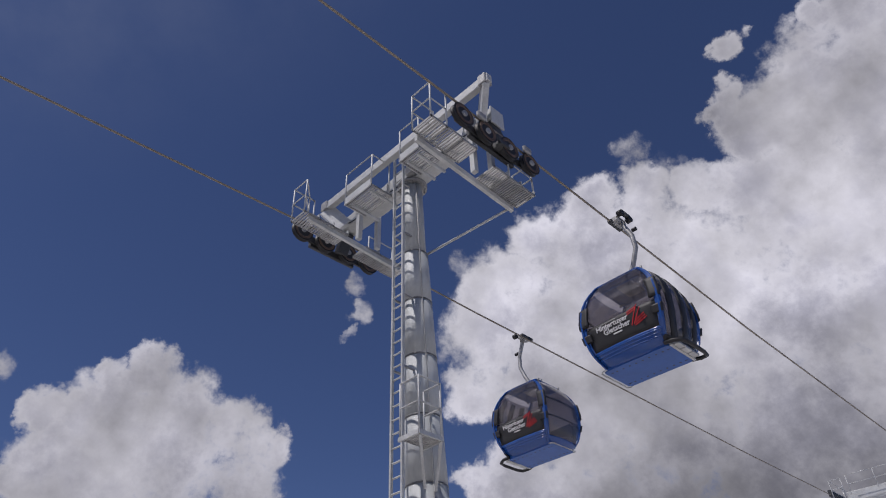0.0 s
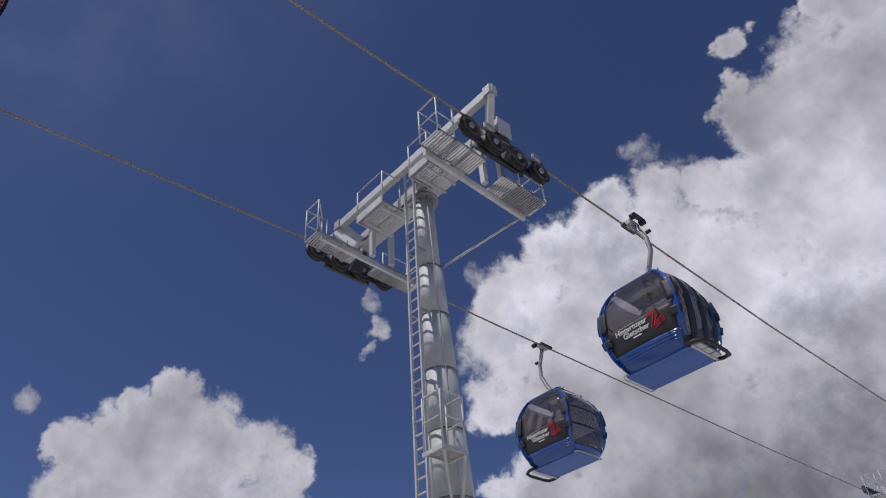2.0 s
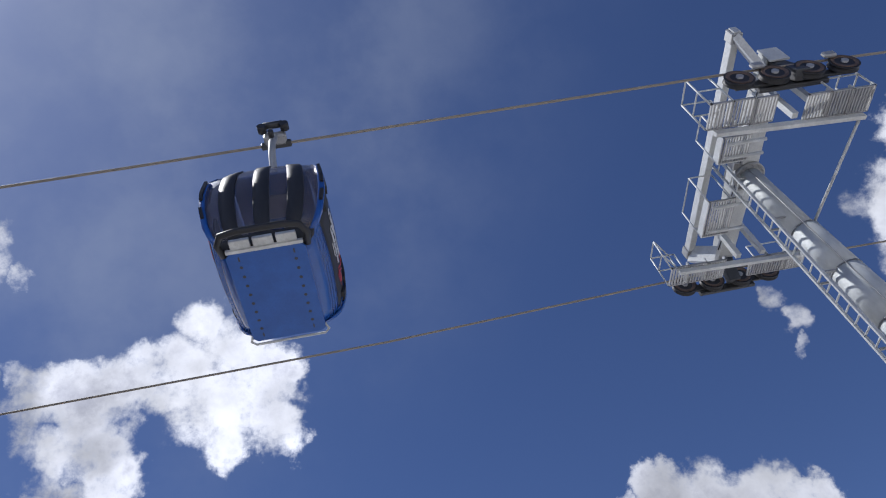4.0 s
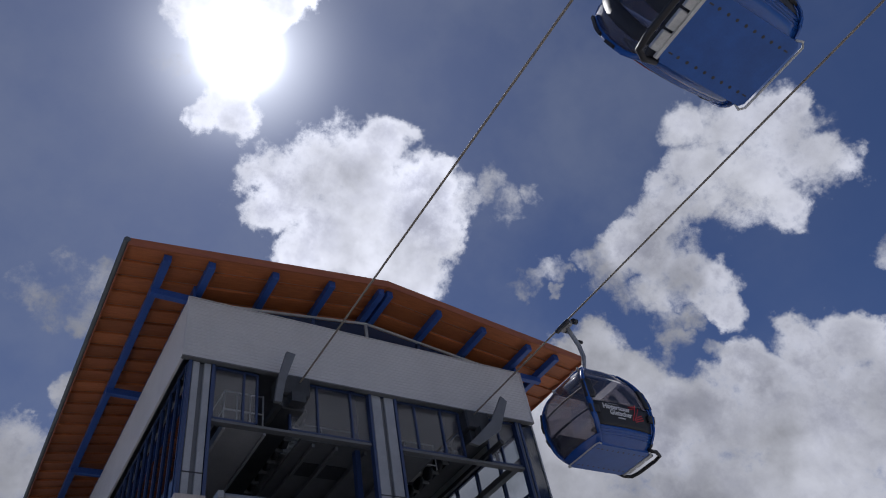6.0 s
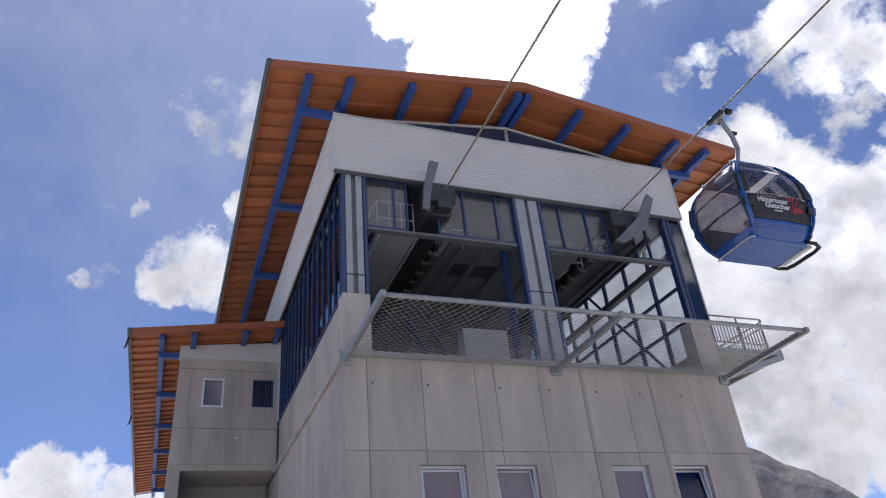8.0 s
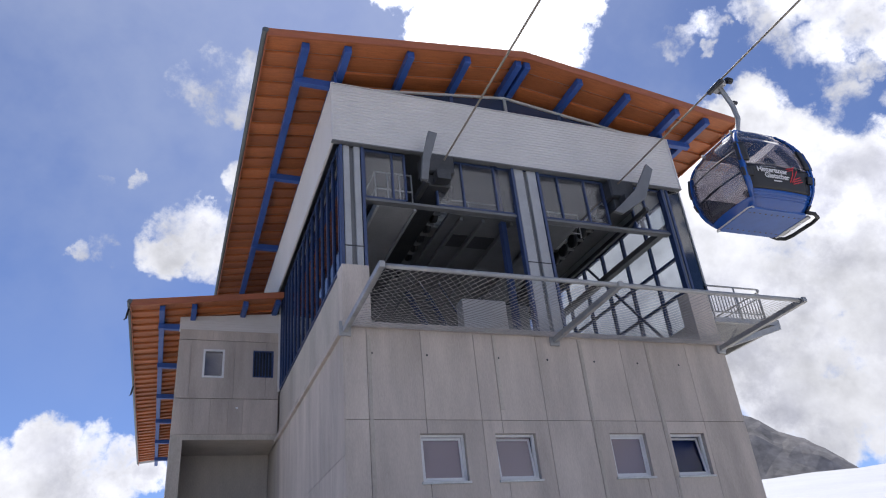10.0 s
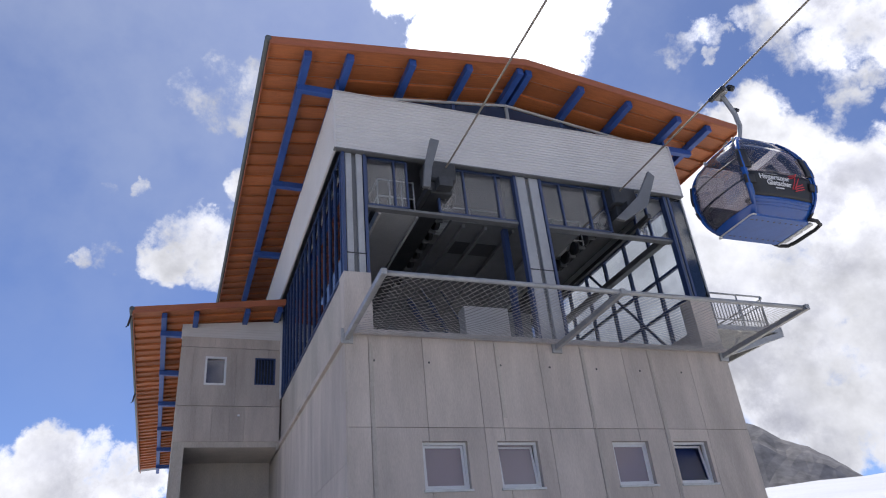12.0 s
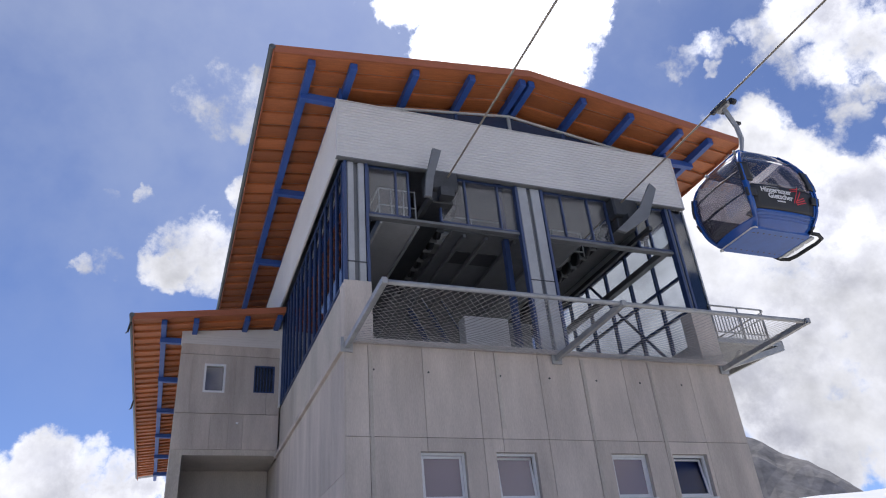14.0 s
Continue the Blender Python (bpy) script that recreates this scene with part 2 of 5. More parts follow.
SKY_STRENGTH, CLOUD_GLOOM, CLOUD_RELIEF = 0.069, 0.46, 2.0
SKY_HUE = (0.93, 0.96, 1.2)
build_sky()
sun = new("sun", bpy.data.lights.new("sun", "SUN"))
sun.data.energy, sun.data.angle, sun.data.color = 3.2, radians(0.6), (1.0, 0.95, 0.88)
sun.matrix_world = look(SUN * 60, (0, 0, 0))

# ---- materials ----


def material(name, color, rough=0.6, metal=0.0, grain=(30.0, 0.12), stain=(1.5, 0.15), bump=0.1, bump_scale=60.0, stretch=(1, 1, 1), vary=0.0, coat=0.0):
    m = bpy.data.materials.new(name)
    m.use_nodes = True
    t = m.node_tree
    b = t.nodes["Principled BSDF"]
    b.inputs["Roughness"].default_value, b.inputs["Metallic"].default_value = rough, metal
    b.inputs["Coat Weight"].default_value = coat
    pos = t.nodes.new("ShaderNodeNewGeometry").outputs["Position"]
    mp = t.nodes.new("ShaderNodeMapping")
    mp.inputs["Scale"].default_value = stretch
    t.links.new(pos, mp.inputs[0])

    def noise_tex(scale, detail=4.0, rgh=0.6):
        n = t.nodes.new("ShaderNodeTexNoise")
        t.links.new(mp.outputs[0], n.inputs["Vector"])
        n.inputs["Scale"].default_value, n.inputs["Detail"].default_value, n.inputs["Roughness"].default_value = scale, detail, rgh
        return n.outputs["Fac"]

    value = None
    for s, amount in (grain, stain):
        r = t.nodes.new("ShaderNodeMapRange")
        t.links.new(noise_tex(s), r.inputs[0])
        r.inputs[1].default_value, r.inputs[2].default_value = 0.3, 0.7
        r.inputs[3].default_value, r.inputs[4].default_value = 1 - amount, 1 + amount
        if value is None:
            value = r.outputs[0]
        else:
            mul = t.nodes.new("ShaderNodeMath")
            mul.operation = "MULTIPLY"
            t.links.new(value, mul.inputs[0])
            t.links.new(r.outputs[0], mul.inputs[1])
            value = mul.outputs[0]
    if vary:
        info = t.nodes.new("ShaderNodeObjectInfo")
        r = t.nodes.new("ShaderNodeMapRange")
        t.links.new(info.outputs["Random"], r.inputs[0])
        r.inputs[3].default_value, r.inputs[4].default_value = 1 - vary, 1 + vary
        mul = t.nodes.new("ShaderNodeMath")
        mul.operation = "MULTIPLY"
        t.links.new(value, mul.inputs[0])
        t.links.new(r.outputs[0], mul.inputs[1])
        value = mul.outputs[0]
    sc = t.nodes.new("ShaderNodeVectorMath")
    sc.operation = "SCALE"
    sc.inputs[0].default_value = color
    t.links.new(value, sc.inputs["Scale"])
    t.links.new(sc.outputs[0], b.inputs["Base Color"])
    if bump:
        bp = t.nodes.new("ShaderNodeBump")
        bp.inputs["Strength"].default_value, bp.inputs["Distance"].default_value = bump, 0.02
        t.links.new(noise_tex(bump_scale), bp.inputs["Height"])
        t.links.new(bp.outputs[0], b.inputs["Normal"])
    return m


def pane_material(name, tint, rough=0.02, gloss_least=0.045, film_amount=0.0, film_color=(0.26, 0.24, 0.25)):
    m = bpy.data.materials.new(name)
    m.use_nodes = True
    t = m.node_tree
    t.nodes.clear()
    clear = t.nodes.new("ShaderNodeBsdfTransparent")
    clear.inputs[0].default_value = (*tint, 1)
    gloss = t.nodes.new("ShaderNodeBsdfGlossy")
    gloss.inputs["Roughness"].default_value = rough
    facing = t.nodes.new("ShaderNodeLayerWeight")
    facing.inputs[0].default_value = 0.5
    steep = t.nodes.new("ShaderNodeMath")
    steep.operation = "POWER"
    t.links.new(facing.outputs["Facing"], steep.inputs[0])
    steep.inputs[1].default_value = 4.0
    fres = t.nodes.new("ShaderNodeMapRange")
    t.links.new(steep.outputs[0], fres.inputs[0])
    fres.inputs[3].default_value, fres.inputs[4].default_value = gloss_least, 0.75
    mix = t.nodes.new("ShaderNodeMixShader")
    t.links.new(fres.outputs[0], mix.inputs[0])
    # film: dust on cabin windows, painted-in pale light on clear and front panes
    film = t.nodes.new("ShaderNodeBsdfDiffuse")
    film.inputs[0].default_value = (*film_color, 1)
    filmed = t.nodes.new("ShaderNodeMixShader")
    filmed.inputs[0].default_value = film_amount
    t.links.new(clear.outputs[0], filmed.inputs[1])
    t.links.new(film.outputs[0], filmed.inputs[2])
    t.links.new(filmed.outputs[0], mix.inputs[1])
    t.links.new(gloss.outputs[0], mix.inputs[2])
    t.links.new(mix.outputs[0], t.nodes.new("ShaderNodeOutputMaterial").inputs[0])
    return m


CONCRETE = material("concrete", (0.455, 0.40, 0.352), 0.85, grain=(45, 0.08), stain=(1.3, 0.2), bump=0.25, bump_scale=35, stretch=(1, 1, 0.22), vary=0.08)
CONCRETE_RAW = material("rough_concrete", (0.42, 0.38, 0.33), 0.9, grain=(30, 0.1), stain=(0.6, 0.22), bump=0.3, bump_scale=25, stretch=(1, 1, 0.35))
SHEET = material("white_sheet_metal", (0.56, 0.545, 0.535), 0.45, grain=(20, 0.03), stain=(0.7, 0.06), bump=0.03)
WOOD = material("orange_stained_wood", (0.37, 0.118, 0.038), 0.6, grain=(18, 0.22), stain=(2.2, 0.15), bump=0.2, bump_scale=30, stretch=(0.6, 6, 6), vary=0.24)
FASCIA = material("orange_fascia_wood", (0.33, 0.10, 0.042), 0.6, grain=(18, 0.15), stain=(1.2, 0.12), bump=0.15, stretch=(0.5, 6, 6))
BLUE = material("blue_painted_timber", (0.026, 0.075, 0.28), 0.5, grain=(22, 0.12), stain=(1.5, 0.12), bump=0.08)
BLUE_STEEL = material("blue_painted_steel", (0.03, 0.052, 0.13), 0.4, grain=(25, 0.06), stain=(1.2, 0.1), bump=0.03)
GALV = material("galvanised_steel", (0.35, 0.35, 0.345), 0.52, 0.4, grain=(40, 0.1), stain=(4.0, 0.14), bump=0.05)
WHITE_STEEL = material("pale_painted_steel", (0.52, 0.53, 0.52), 0.5, 0.1, grain=(25, 0.1), stain=(2.2, 0.16), bump=0.04)
POLE_MAT = material("galvanised_pole", (0.46, 0.48, 0.48), 0.6, 0.1, grain=(12, 0.08), stain=(1.3, 0.12), bump=0.05, stretch=(1, 1, 0.4))
DARK = material("dark_machine_steel", (0.06, 0.062, 0.065), 0.5, 0.4, grain=(25, 0.15), stain=(2.0, 0.2), bump=0.08)
COLUMN = material("grey_column_sheet", (0.36, 0.365, 0.37), 0.5, 0.15, grain=(20, 0.06), stain=(1.2, 0.12), bump=0.03)
# darker copy of the concrete: the hall's shade is put into its colour
SHADED_HALL = material("shade_toned_hall_concrete", (0.17, 0.165, 0.155), 0.9, grain=(20, 0.1), stain=(0.8, 0.2), bump=0.1)
GREY = material("grey_machine_paint", (0.15, 0.155, 0.16), 0.5, 0.1, grain=(25, 0.08), stain=(1.5, 0.15), bump=0.05)
RUBBER = material("black_rubber", (0.018, 0.018, 0.02), 0.55, grain=(40, 0.15), stain=(4, 0.15), bump=0.05)
RUST = material("worn_sheave_rim", (0.16, 0.11, 0.08), 0.55, 0.5, grain=(40, 0.2), stain=(5, 0.3), bump=0.1)
GUTTER = material("dark_gutter_sheet", (0.10, 0.11, 0.11), 0.45, 0.4, grain=(20, 0.1), stain=(1.5, 0.15), bump=0.03)
ROPE = material("steel_rope", (0.26, 0.225, 0.18), 0.65, 0.1, grain=(40, 0.1), stain=(3, 0.12), bump=0.0)
CABIN_BLUE = material("cabin_blue_paint", (0.015, 0.075, 0.30), 0.22, grain=(30, 0.04), stain=(2.5, 0.08), bump=0.0, coat=0.5)
FLOOR_BLUE = material("cabin_floor_blue", (0.02, 0.095, 0.36), 0.4, grain=(30, 0.06), stain=(3, 0.12), bump=0.03)
ROOF_TILE = material("roof_sheet", (0.25, 0.25, 0.25), 0.5, 0.3)
SNOW = material("old_snow", (0.52, 0.53, 0.56), 0.7, grain=(0.6, 0.05), stain=(0.03, 0.06), bump=0.4, bump_scale=0.7)
ROCK = material("bare_rock", (0.17, 0.16, 0.16), 0.95, grain=(0.12, 0.35), stain=(0.02, 0.2), bump=0.9, bump_scale=0.2)
# unseen ground, made this pale to reflect light up at walls and soffits
BOUNCE_GRAVEL = material("light_bouncing_gravel", (0.56, 0.53, 0.49), 0.9, grain=(12, 0.3), stain=(0.3, 0.25), bump=0.5, bump_scale=20)
WHITE = material("white_plastic", (0.66, 0.66, 0.66), 0.4, grain=(30, 0.03), stain=(3, 0.05), bump=0.0)
NET = material("pale_net_cord", (0.40, 0.385, 0.355), 0.8, grain=(30, 0.1), stain=(3, 0.15), bump=0.0)
RED = material("red_film", (0.60, 0.025, 0.03), 0.4, grain=(30, 0.04), stain=(4, 0.06), bump=0.0)
CURTAIN = material("reddish_curtain", (0.60, 0.34, 0.27), 0.9, grain=(20, 0.1), stain=(6, 0.3), bump=0.2, stretch=(3, 3, 0.3))
# violet stands in for the sky tint mirrored in the panes
BLIND = material("violet_reflection_cloth", (0.62, 0.52, 0.58), 0.9, stain=(3, 0.2))
BENCH = material("grey_seat_shell", (0.16, 0.165, 0.18), 0.6)
# film greys the clear pane in place of reflected daylight
GLASS = pane_material("clear_pane", (0.86, 0.89, 0.92), film_amount=0.14)
# pale mauve film paints the lit look of the front panes
GLASS_CLOTH = pane_material("lit_film_pane", (0.8, 0.77, 0.79), 0.02, 0.04, 0.4, (0.48, 0.42, 0.45))
# navy tint paints the dark sky reflection of the fourth window
GLASS_NAVY = pane_material("navy_reflection_pane", (0.5, 0.55, 0.72), 0.02, 0.025)
GLASS_DARK = pane_material("dark_pane", (0.46, 0.44, 0.52), 0.02, 0.09)
GLASS_DEEP = pane_material("deep_tinted_pane", (0.26, 0.29, 0.36), 0.02, 0.14)
GLASS_GABLE = pane_material("blue_gable_pane", (0.2, 0.25, 0.36), 0.05, 0.03, 0.55, (0.07, 0.09, 0.16))
TINTED = pane_material("tinted_cabin_window", (0.68, 0.66, 0.68), 0.03, 0.05, 0.13)

# ---- mesh helpers ----


def box(bm, x0, x1, y0, y1, z0, z1):
    v = [bm.verts.new(p) for p in ((x0, y0, z0), (x1, y0, z0), (x1, y1, z0), (x0, y1, z0), (x0, y0, z1), (x1, y0, z1), (x1, y1, z1), (x0, y1, z1))]
    for f in ((3, 2, 1, 0), (4, 5, 6, 7), (0, 1, 5, 4), (1, 2, 6, 5), (2, 3, 7, 6), (3, 0, 4, 7)):
        bm.faces.new([v[i] for i in f])
    return v


def beam(bm, a, b, w, h, up=(0, 0, 1)):
    """A bar of width w and height h from a to b."""
    a, b = Vector(a), Vector(b)
    d = (b - a).normalized()
    side = d.cross(Vector(up))
    if side.length < 1e-4:
        side = d.cross(Vector((1, 0, 0)))
    side.normalize()
    top = side.cross(d)
    v = [bm.verts.new(p + side * (sx * w / 2) + top * (sz * h / 2)) for p in (a, b) for sx, sz in ((-1, -1), (1, -1), (1, 1), (-1, 1))]
    for f in ((3, 2, 1, 0), (4, 5, 6, 7), (0, 1, 5, 4), (1, 2, 6, 5), (2, 3, 7, 6), (3, 0, 4, 7)):
        bm.faces.new([v[i] for i in f])


def tube(bm, pts, r, seg=8, radii=None):
    """A round bar along points."""
    pts = [Vector(p) for p in pts]
    rings = []
    for i, p in enumerate(pts):
        d = (pts[min(i + 1, len(pts) - 1)] - pts[max(i - 1, 0)]).normalized()
        side = d.cross(Vector((0, 0, 1)) if abs(d.z) < 0.9 else Vector((1, 0, 0))).normalized()
        top = side.cross(d)
        rr = radii[i] if radii else r
        rings.append([bm.verts.new(p + (side * math.cos(k) + top * math.sin(k)) * rr) for k in (2 * math.pi * j / seg for j in range(seg))])
    for r0, r1 in zip(rings, rings[1:]):
        for j in range(seg):
            bm.faces.new((r0[j], r0[(j + 1) % seg], r1[(j + 1) % seg], r1[j])).smooth = True
    bm.faces.new(rings[0][::-1])
    bm.faces.new(rings[-1])


def prism(bm, outline, a, b, axis):
    """Extrudes an outline of (u, v) from a to b along an axis: x (y, z), y (x, z) or z (x, y)."""
    def place(u, v, w):
        return {"x": (w, u, v), "y": (u, w, v), "z": (u, v, w)}[axis]
    lo = [bm.verts.new(place(u, v, a)) for u, v in outline]
    hi = [bm.verts.new(place(u, v, b)) for u, v in outline]
    n = len(outline)
    bm.faces.new(lo)
    bm.faces.new(hi[::-1])
    for i in range(n):
        bm.faces.new((lo[i], hi[i], hi[(i + 1) % n], lo[(i + 1) % n]))


def part(name, bm, mat, parent=None, label="", bevel=0.0):
    if bevel:
        bmesh.ops.bevel(bm, geom=[e for e in bm.edges], offset=bevel, segments=1, affect="EDGES", profile=0.5)
    bmesh.ops.recalc_face_normals(bm, faces=bm.faces)
    me = bpy.data.meshes.new(name)
    bm.to_mesh(me)
    bm.free()
    me.materials.append(mat)
    ob = new(name, me)
    if parent:
        ob.parent = parent
    if label:
        ob["label"] = label
    return ob


def boxes(name, list_of, mat, parent=None, label="", bevel=0.0):
    bm = bmesh.new()
    for b in list_of:
        box(bm, *b)
    return part(name, bm, mat, parent, label, bevel)


def beams(name, list_of, w, h, mat, parent=None, label="", bevel=0.0, up=(0, 0, 1)):
    bm = bmesh.new()
    for a, b in list_of:
        beam(bm, a, b, w, h, up)
    return part(name, bm, mat, parent, label, bevel)


def tubes(name, list_of, r, mat, parent=None, label="", seg=8):
    bm = bmesh.new()
    for pts in list_of:
        tube(bm, pts, r, seg)
    return part(name, bm, mat, parent, label)


def thing(name, label, category, place=(0, 0, 0), group="", kind=""):
    ob = new(name)
    ob.location = place
    ob.empty_display_size = 0.2
    return tagged(ob, label, category, group, kind)

# ---- ground and distance ----


def build_ground():
    bm = bmesh.new()
    n, reach = 90, 1500.0
    grid = []
    for i in range(n + 1):
        row = []
        for j in range(n + 1):
            x, y = [math.copysign(abs(2 * k / n - 1) ** 2.2, 2 * k / n - 1) * reach for k in (i, j)]
            far = max(0.0, math.hypot(x, y) - 70)
            ahead = max(0.0, (0.643 * x + 0.766 * y - 60) / 400)
            z = 63 * min(ahead, 1.0) ** 1.15 + min(far / 900, 1.2) * 26 * (noise.noise((x / 260, y / 260, 0)) * 0.8)
            row.append(bm.verts.new((x, y, z if far else 0.0)))
        grid.append(row)
    for i in range(n):
        for j in range(n):
            bm.faces.new((grid[i][j], grid[i + 1][j], grid[i + 1][j + 1], grid[i][j + 1])).smooth = True
    tagged(part("ground", bm, SNOW), "old snow on sloping glacier ground round the station", "ground", kind="structure")
    # yard out of view, added as a bright reflector below the station
    bm = bmesh.new()
    outline = [(40 * math.cos(a) * (1 + 0.12 * noise.noise((math.cos(a) * 3, math.sin(a) * 3, 1))) + 6, 40 * math.sin(a) * (1 + 0.12 * noise.noise((math.cos(a) * 3, math.sin(a) * 3, 5))) + 14)
               for a in (2 * math.pi * k / 48 for k in range(48))]
    prism(bm, outline, -0.4, 0.03, "z")
    tagged(part("pavement", bm, BOUNCE_GRAVEL), "unseen gravel yard, paled to bounce light onto the station", "ground", kind="structure")


def build_mountain():
    bm = bmesh.new()
    n, m = 90, 24
    centre, along, depth = Vector((404, 402, 0)), Vector((0.69, -0.72, 0)), Vector((0.72, 0.69, 0))
    grid = []
    for i in range(n + 1):
        s = -330 + 460 * i / n
        crest = max(30, 117 - 0.9 * s if s > 0 else 117 - 0.3 * s) + 6 * noise.fractal((s / 55, 2.3, 0), 1.0, 2.0, 4)
        row = []
        for j in range(m + 1):
            u = j / m
            p = centre + along * s + depth * ((u - 0.5) * 240)
            h = crest * (1 - abs(2 * u - 1) ** 1.3) + 9 * noise.fractal((p.x / 50, p.y / 50, 1), 1.0, 2.0, 5) * min(1, 3 * u)
            row.append(bm.verts.new((p.x, p.y, h)))
        grid.append(row)
    for i in range(n):
        for j in range(m):
            bm.faces.new((grid[i][j], grid[i + 1][j], grid[i + 1][j + 1], grid[i][j + 1])).smooth = False
    tagged(part("mountain", bm, ROCK), "bare grey rock ridge behind the snow slope", "mountain", kind="structure")


build_ground()
build_mountain()

# ---- the station: large structure ----
XL, XR, YF, YB = 3.58, 14.68, 15.0, 48.0
RIDGE_X, RIDGE_Z, SLOPE = 9.1, 16.73, 0.139
LEDGE_Z, SILL_Z, BAND_Z0, BAND_Z1 = 7.95, 9.62, 13.3, 15.27
WINDOWS = ((5.29, 6.39), (7.15, 8.21), (10.28, 11.35), (12.11, 13.19))
WIN_Z = (4.38, 5.45)


def roof_z(x):
    return RIDGE_Z - SLOPE * abs(x - RIDGE_X)


def with_hole(x0, x1, z0, z1, hole, y0, y1):
    """The boxes that make a slab with a rectangular opening."""
    if not hole or hole[1] <= x0 or hole[0] >= x1 or hole[3] <= z0 or hole[2] >= z1:
        return [(x0, x1, y0, y1, z0, z1)]
    a, b, c, d = max(hole[0], x0), min(hole[1], x1), max(hole[2], z0), min(hole[3], z1)
    out = []
    if c > z0:
        out.append((x0, x1, y0, y1, z0, c))
    if d < z1:
        out.append((x0, x1, y0, y1, d, z1))
    if a > x0:
        out.append((x0, a, y0, y1, c, d))
    if b < x1:
        out.append((b, x1, y0, y1, c, d))
    return out


def build_walls():
    south = [(XL, XR, YF + 0.06, YF + 0.3, 0, WIN_Z[0]), (XL, XR, YF + 0.06, YF + 0.3, WIN_Z[1], LEDGE_Z - 0.02)]
    edges = [XL, *[e for w in WINDOWS for e in w], XR]
    south += [(edges[i], edges[i + 1], YF + 0.06, YF + 0.3, *WIN_Z) for i in range(0, len(edges), 2)]
    wall = tagged(boxes("wall_south", south, CONCRETE_RAW), "grey fair-faced concrete front wall of the lift station", "wall", kind="structure")
    joints = [XL, 4.13, 5.47, 6.86, 7.37, 8.6, 9.84, 11.14, 11.95, 13.3, XR]
    levels = [0.0, 3.0, 5.76, LEDGE_Z]
    for x0, x1 in zip(joints, joints[1:]):
        for z0, z1 in zip(levels, levels[1:]):
            bm = bmesh.new()
            holes = [(a, b, *WIN_Z) for a, b in WINDOWS if b > x0 and a < x1 and WIN_Z[1] > z0 and WIN_Z[0] < z1]
            y0 = YF + random.uniform(0.0, 0.006)
            pieces = with_hole(x0 + 0.006, x1 - 0.006, z0 + 0.006, z1 - 0.006, holes[0] if holes else None, y0, YF + 0.06)
            if len(holes) > 1:
                pieces = [q for p in pieces for q in with_hole(p[0], p[1], p[4], p[5], holes[1], p[2], p[3])]
            for p in pieces:
                box(bm, *p)
            part("panel", bm, CONCRETE, wall)
    # raised mortar seams beside some joints, with ragged edges
    for x, z0 in ((4.19, 0.0), (7.43, 0.0), (9.9, 0.0), (12.02, 0.0)):
        bm = bmesh.new()
        z = z0
        while z < LEDGE_Z - 0.2:
            h = random.uniform(0.3, 0.9)
            w = random.uniform(0.025, 0.05)
            if not any(a - 0.08 < x < b + 0.08 and z < WIN_Z[1] + 0.06 and z + h > WIN_Z[0] - 0.06 for a, b in WINDOWS):
                box(bm, x - w, x + w, YF - 0.007, YF + 0.02, z, min(z + h, LEDGE_Z - 0.03))
            z += h
        part("mortar_seam", bm, CONCRETE_RAW, wall)
    # small form-tie holes filled with dark plugs
    for x in (4.25, 5.61, 7.49, 8.87, 10.25, 11.6, 12.95):
        bm = bmesh.new()
        tube(bm, [(x, YF - 0.006, 7.32), (x, YF + 0.02, 7.32)], 0.028, 8)
        part("plug", bm, DARK, wall)
    west = [(XL + 0.02, XL + 0.32, YF + 0.3, YB, 0, LEDGE_Z - 0.15), (XL + 0.06, XL + 0.32, YF + 0.02, YB, LEDGE_Z - 0.15, SILL_Z)]
    wall = tagged(boxes("wall_west", west, CONCRETE_RAW), "long grey concrete side wall under a strip of glazing", "wall", kind="structure")
    y = YF
    while y < 25.2:
        y1 = min(y + 1.35, 25.2)
        boxes("panel", [(XL - 0.016, XL + 0.02, y + (0.0 if y == YF else 0.005), y1 - 0.005, 5.0, LEDGE_Z - 0.16)], CONCRETE, wall)
        boxes("panel", [(XL - 0.016, XL + 0.02, y + (0.0 if y == YF else 0.005), y1 - 0.005, 0.0, 4.99)], CONCRETE, wall)
        y = y1
    tagged(boxes("wall_corner", [(XL + 0.005, 4.28, YF + 0.005, YF + 0.5, LEDGE_Z, SILL_Z)], CONCRETE, bevel=0.01), "low concrete corner block of the station front", "wall", kind="structure")
    tagged(boxes("wall_corner", [(13.95, XR, YF + 0.005, YF + 0.5, LEDGE_Z, SILL_Z)], CONCRETE, bevel=0.01), "low concrete corner block of the station front", "wall", kind="structure")
    tagged(boxes("wall_east", [(XR - 0.3, XR - 0.005, YF + 0.3, YB, 0, 8.9)], CONCRETE_RAW), "grey concrete side wall under the glazed hall side", "wall", kind="structure")
    tagged(boxes("wall_north", [(XL, XR, YB, YB + 0.3, 0, 15.3)], CONCRETE_RAW), "plain concrete back wall of the lift hall", "wall", kind="structure")
    # floor concrete toned down to carry the interior shade
    tagged(boxes("floor", [(XL + 0.3, XR - 0.3, YF + 0.3, YB, 7.6, LEDGE_Z)], SHADED_HALL), "concrete platform floor of the lift hall", "floor", kind="structure")
    ledge = [(XL - 0.03, XR + 0.03, YF - 0.09, YF + 0.3, LEDGE_Z - 0.01, LEDGE_Z + 0.13)]
    tagged(boxes("trim", ledge, CONCRETE, bevel=0.02), "grey concrete ledge along the top of the concrete wall", "ledge", kind="structure")
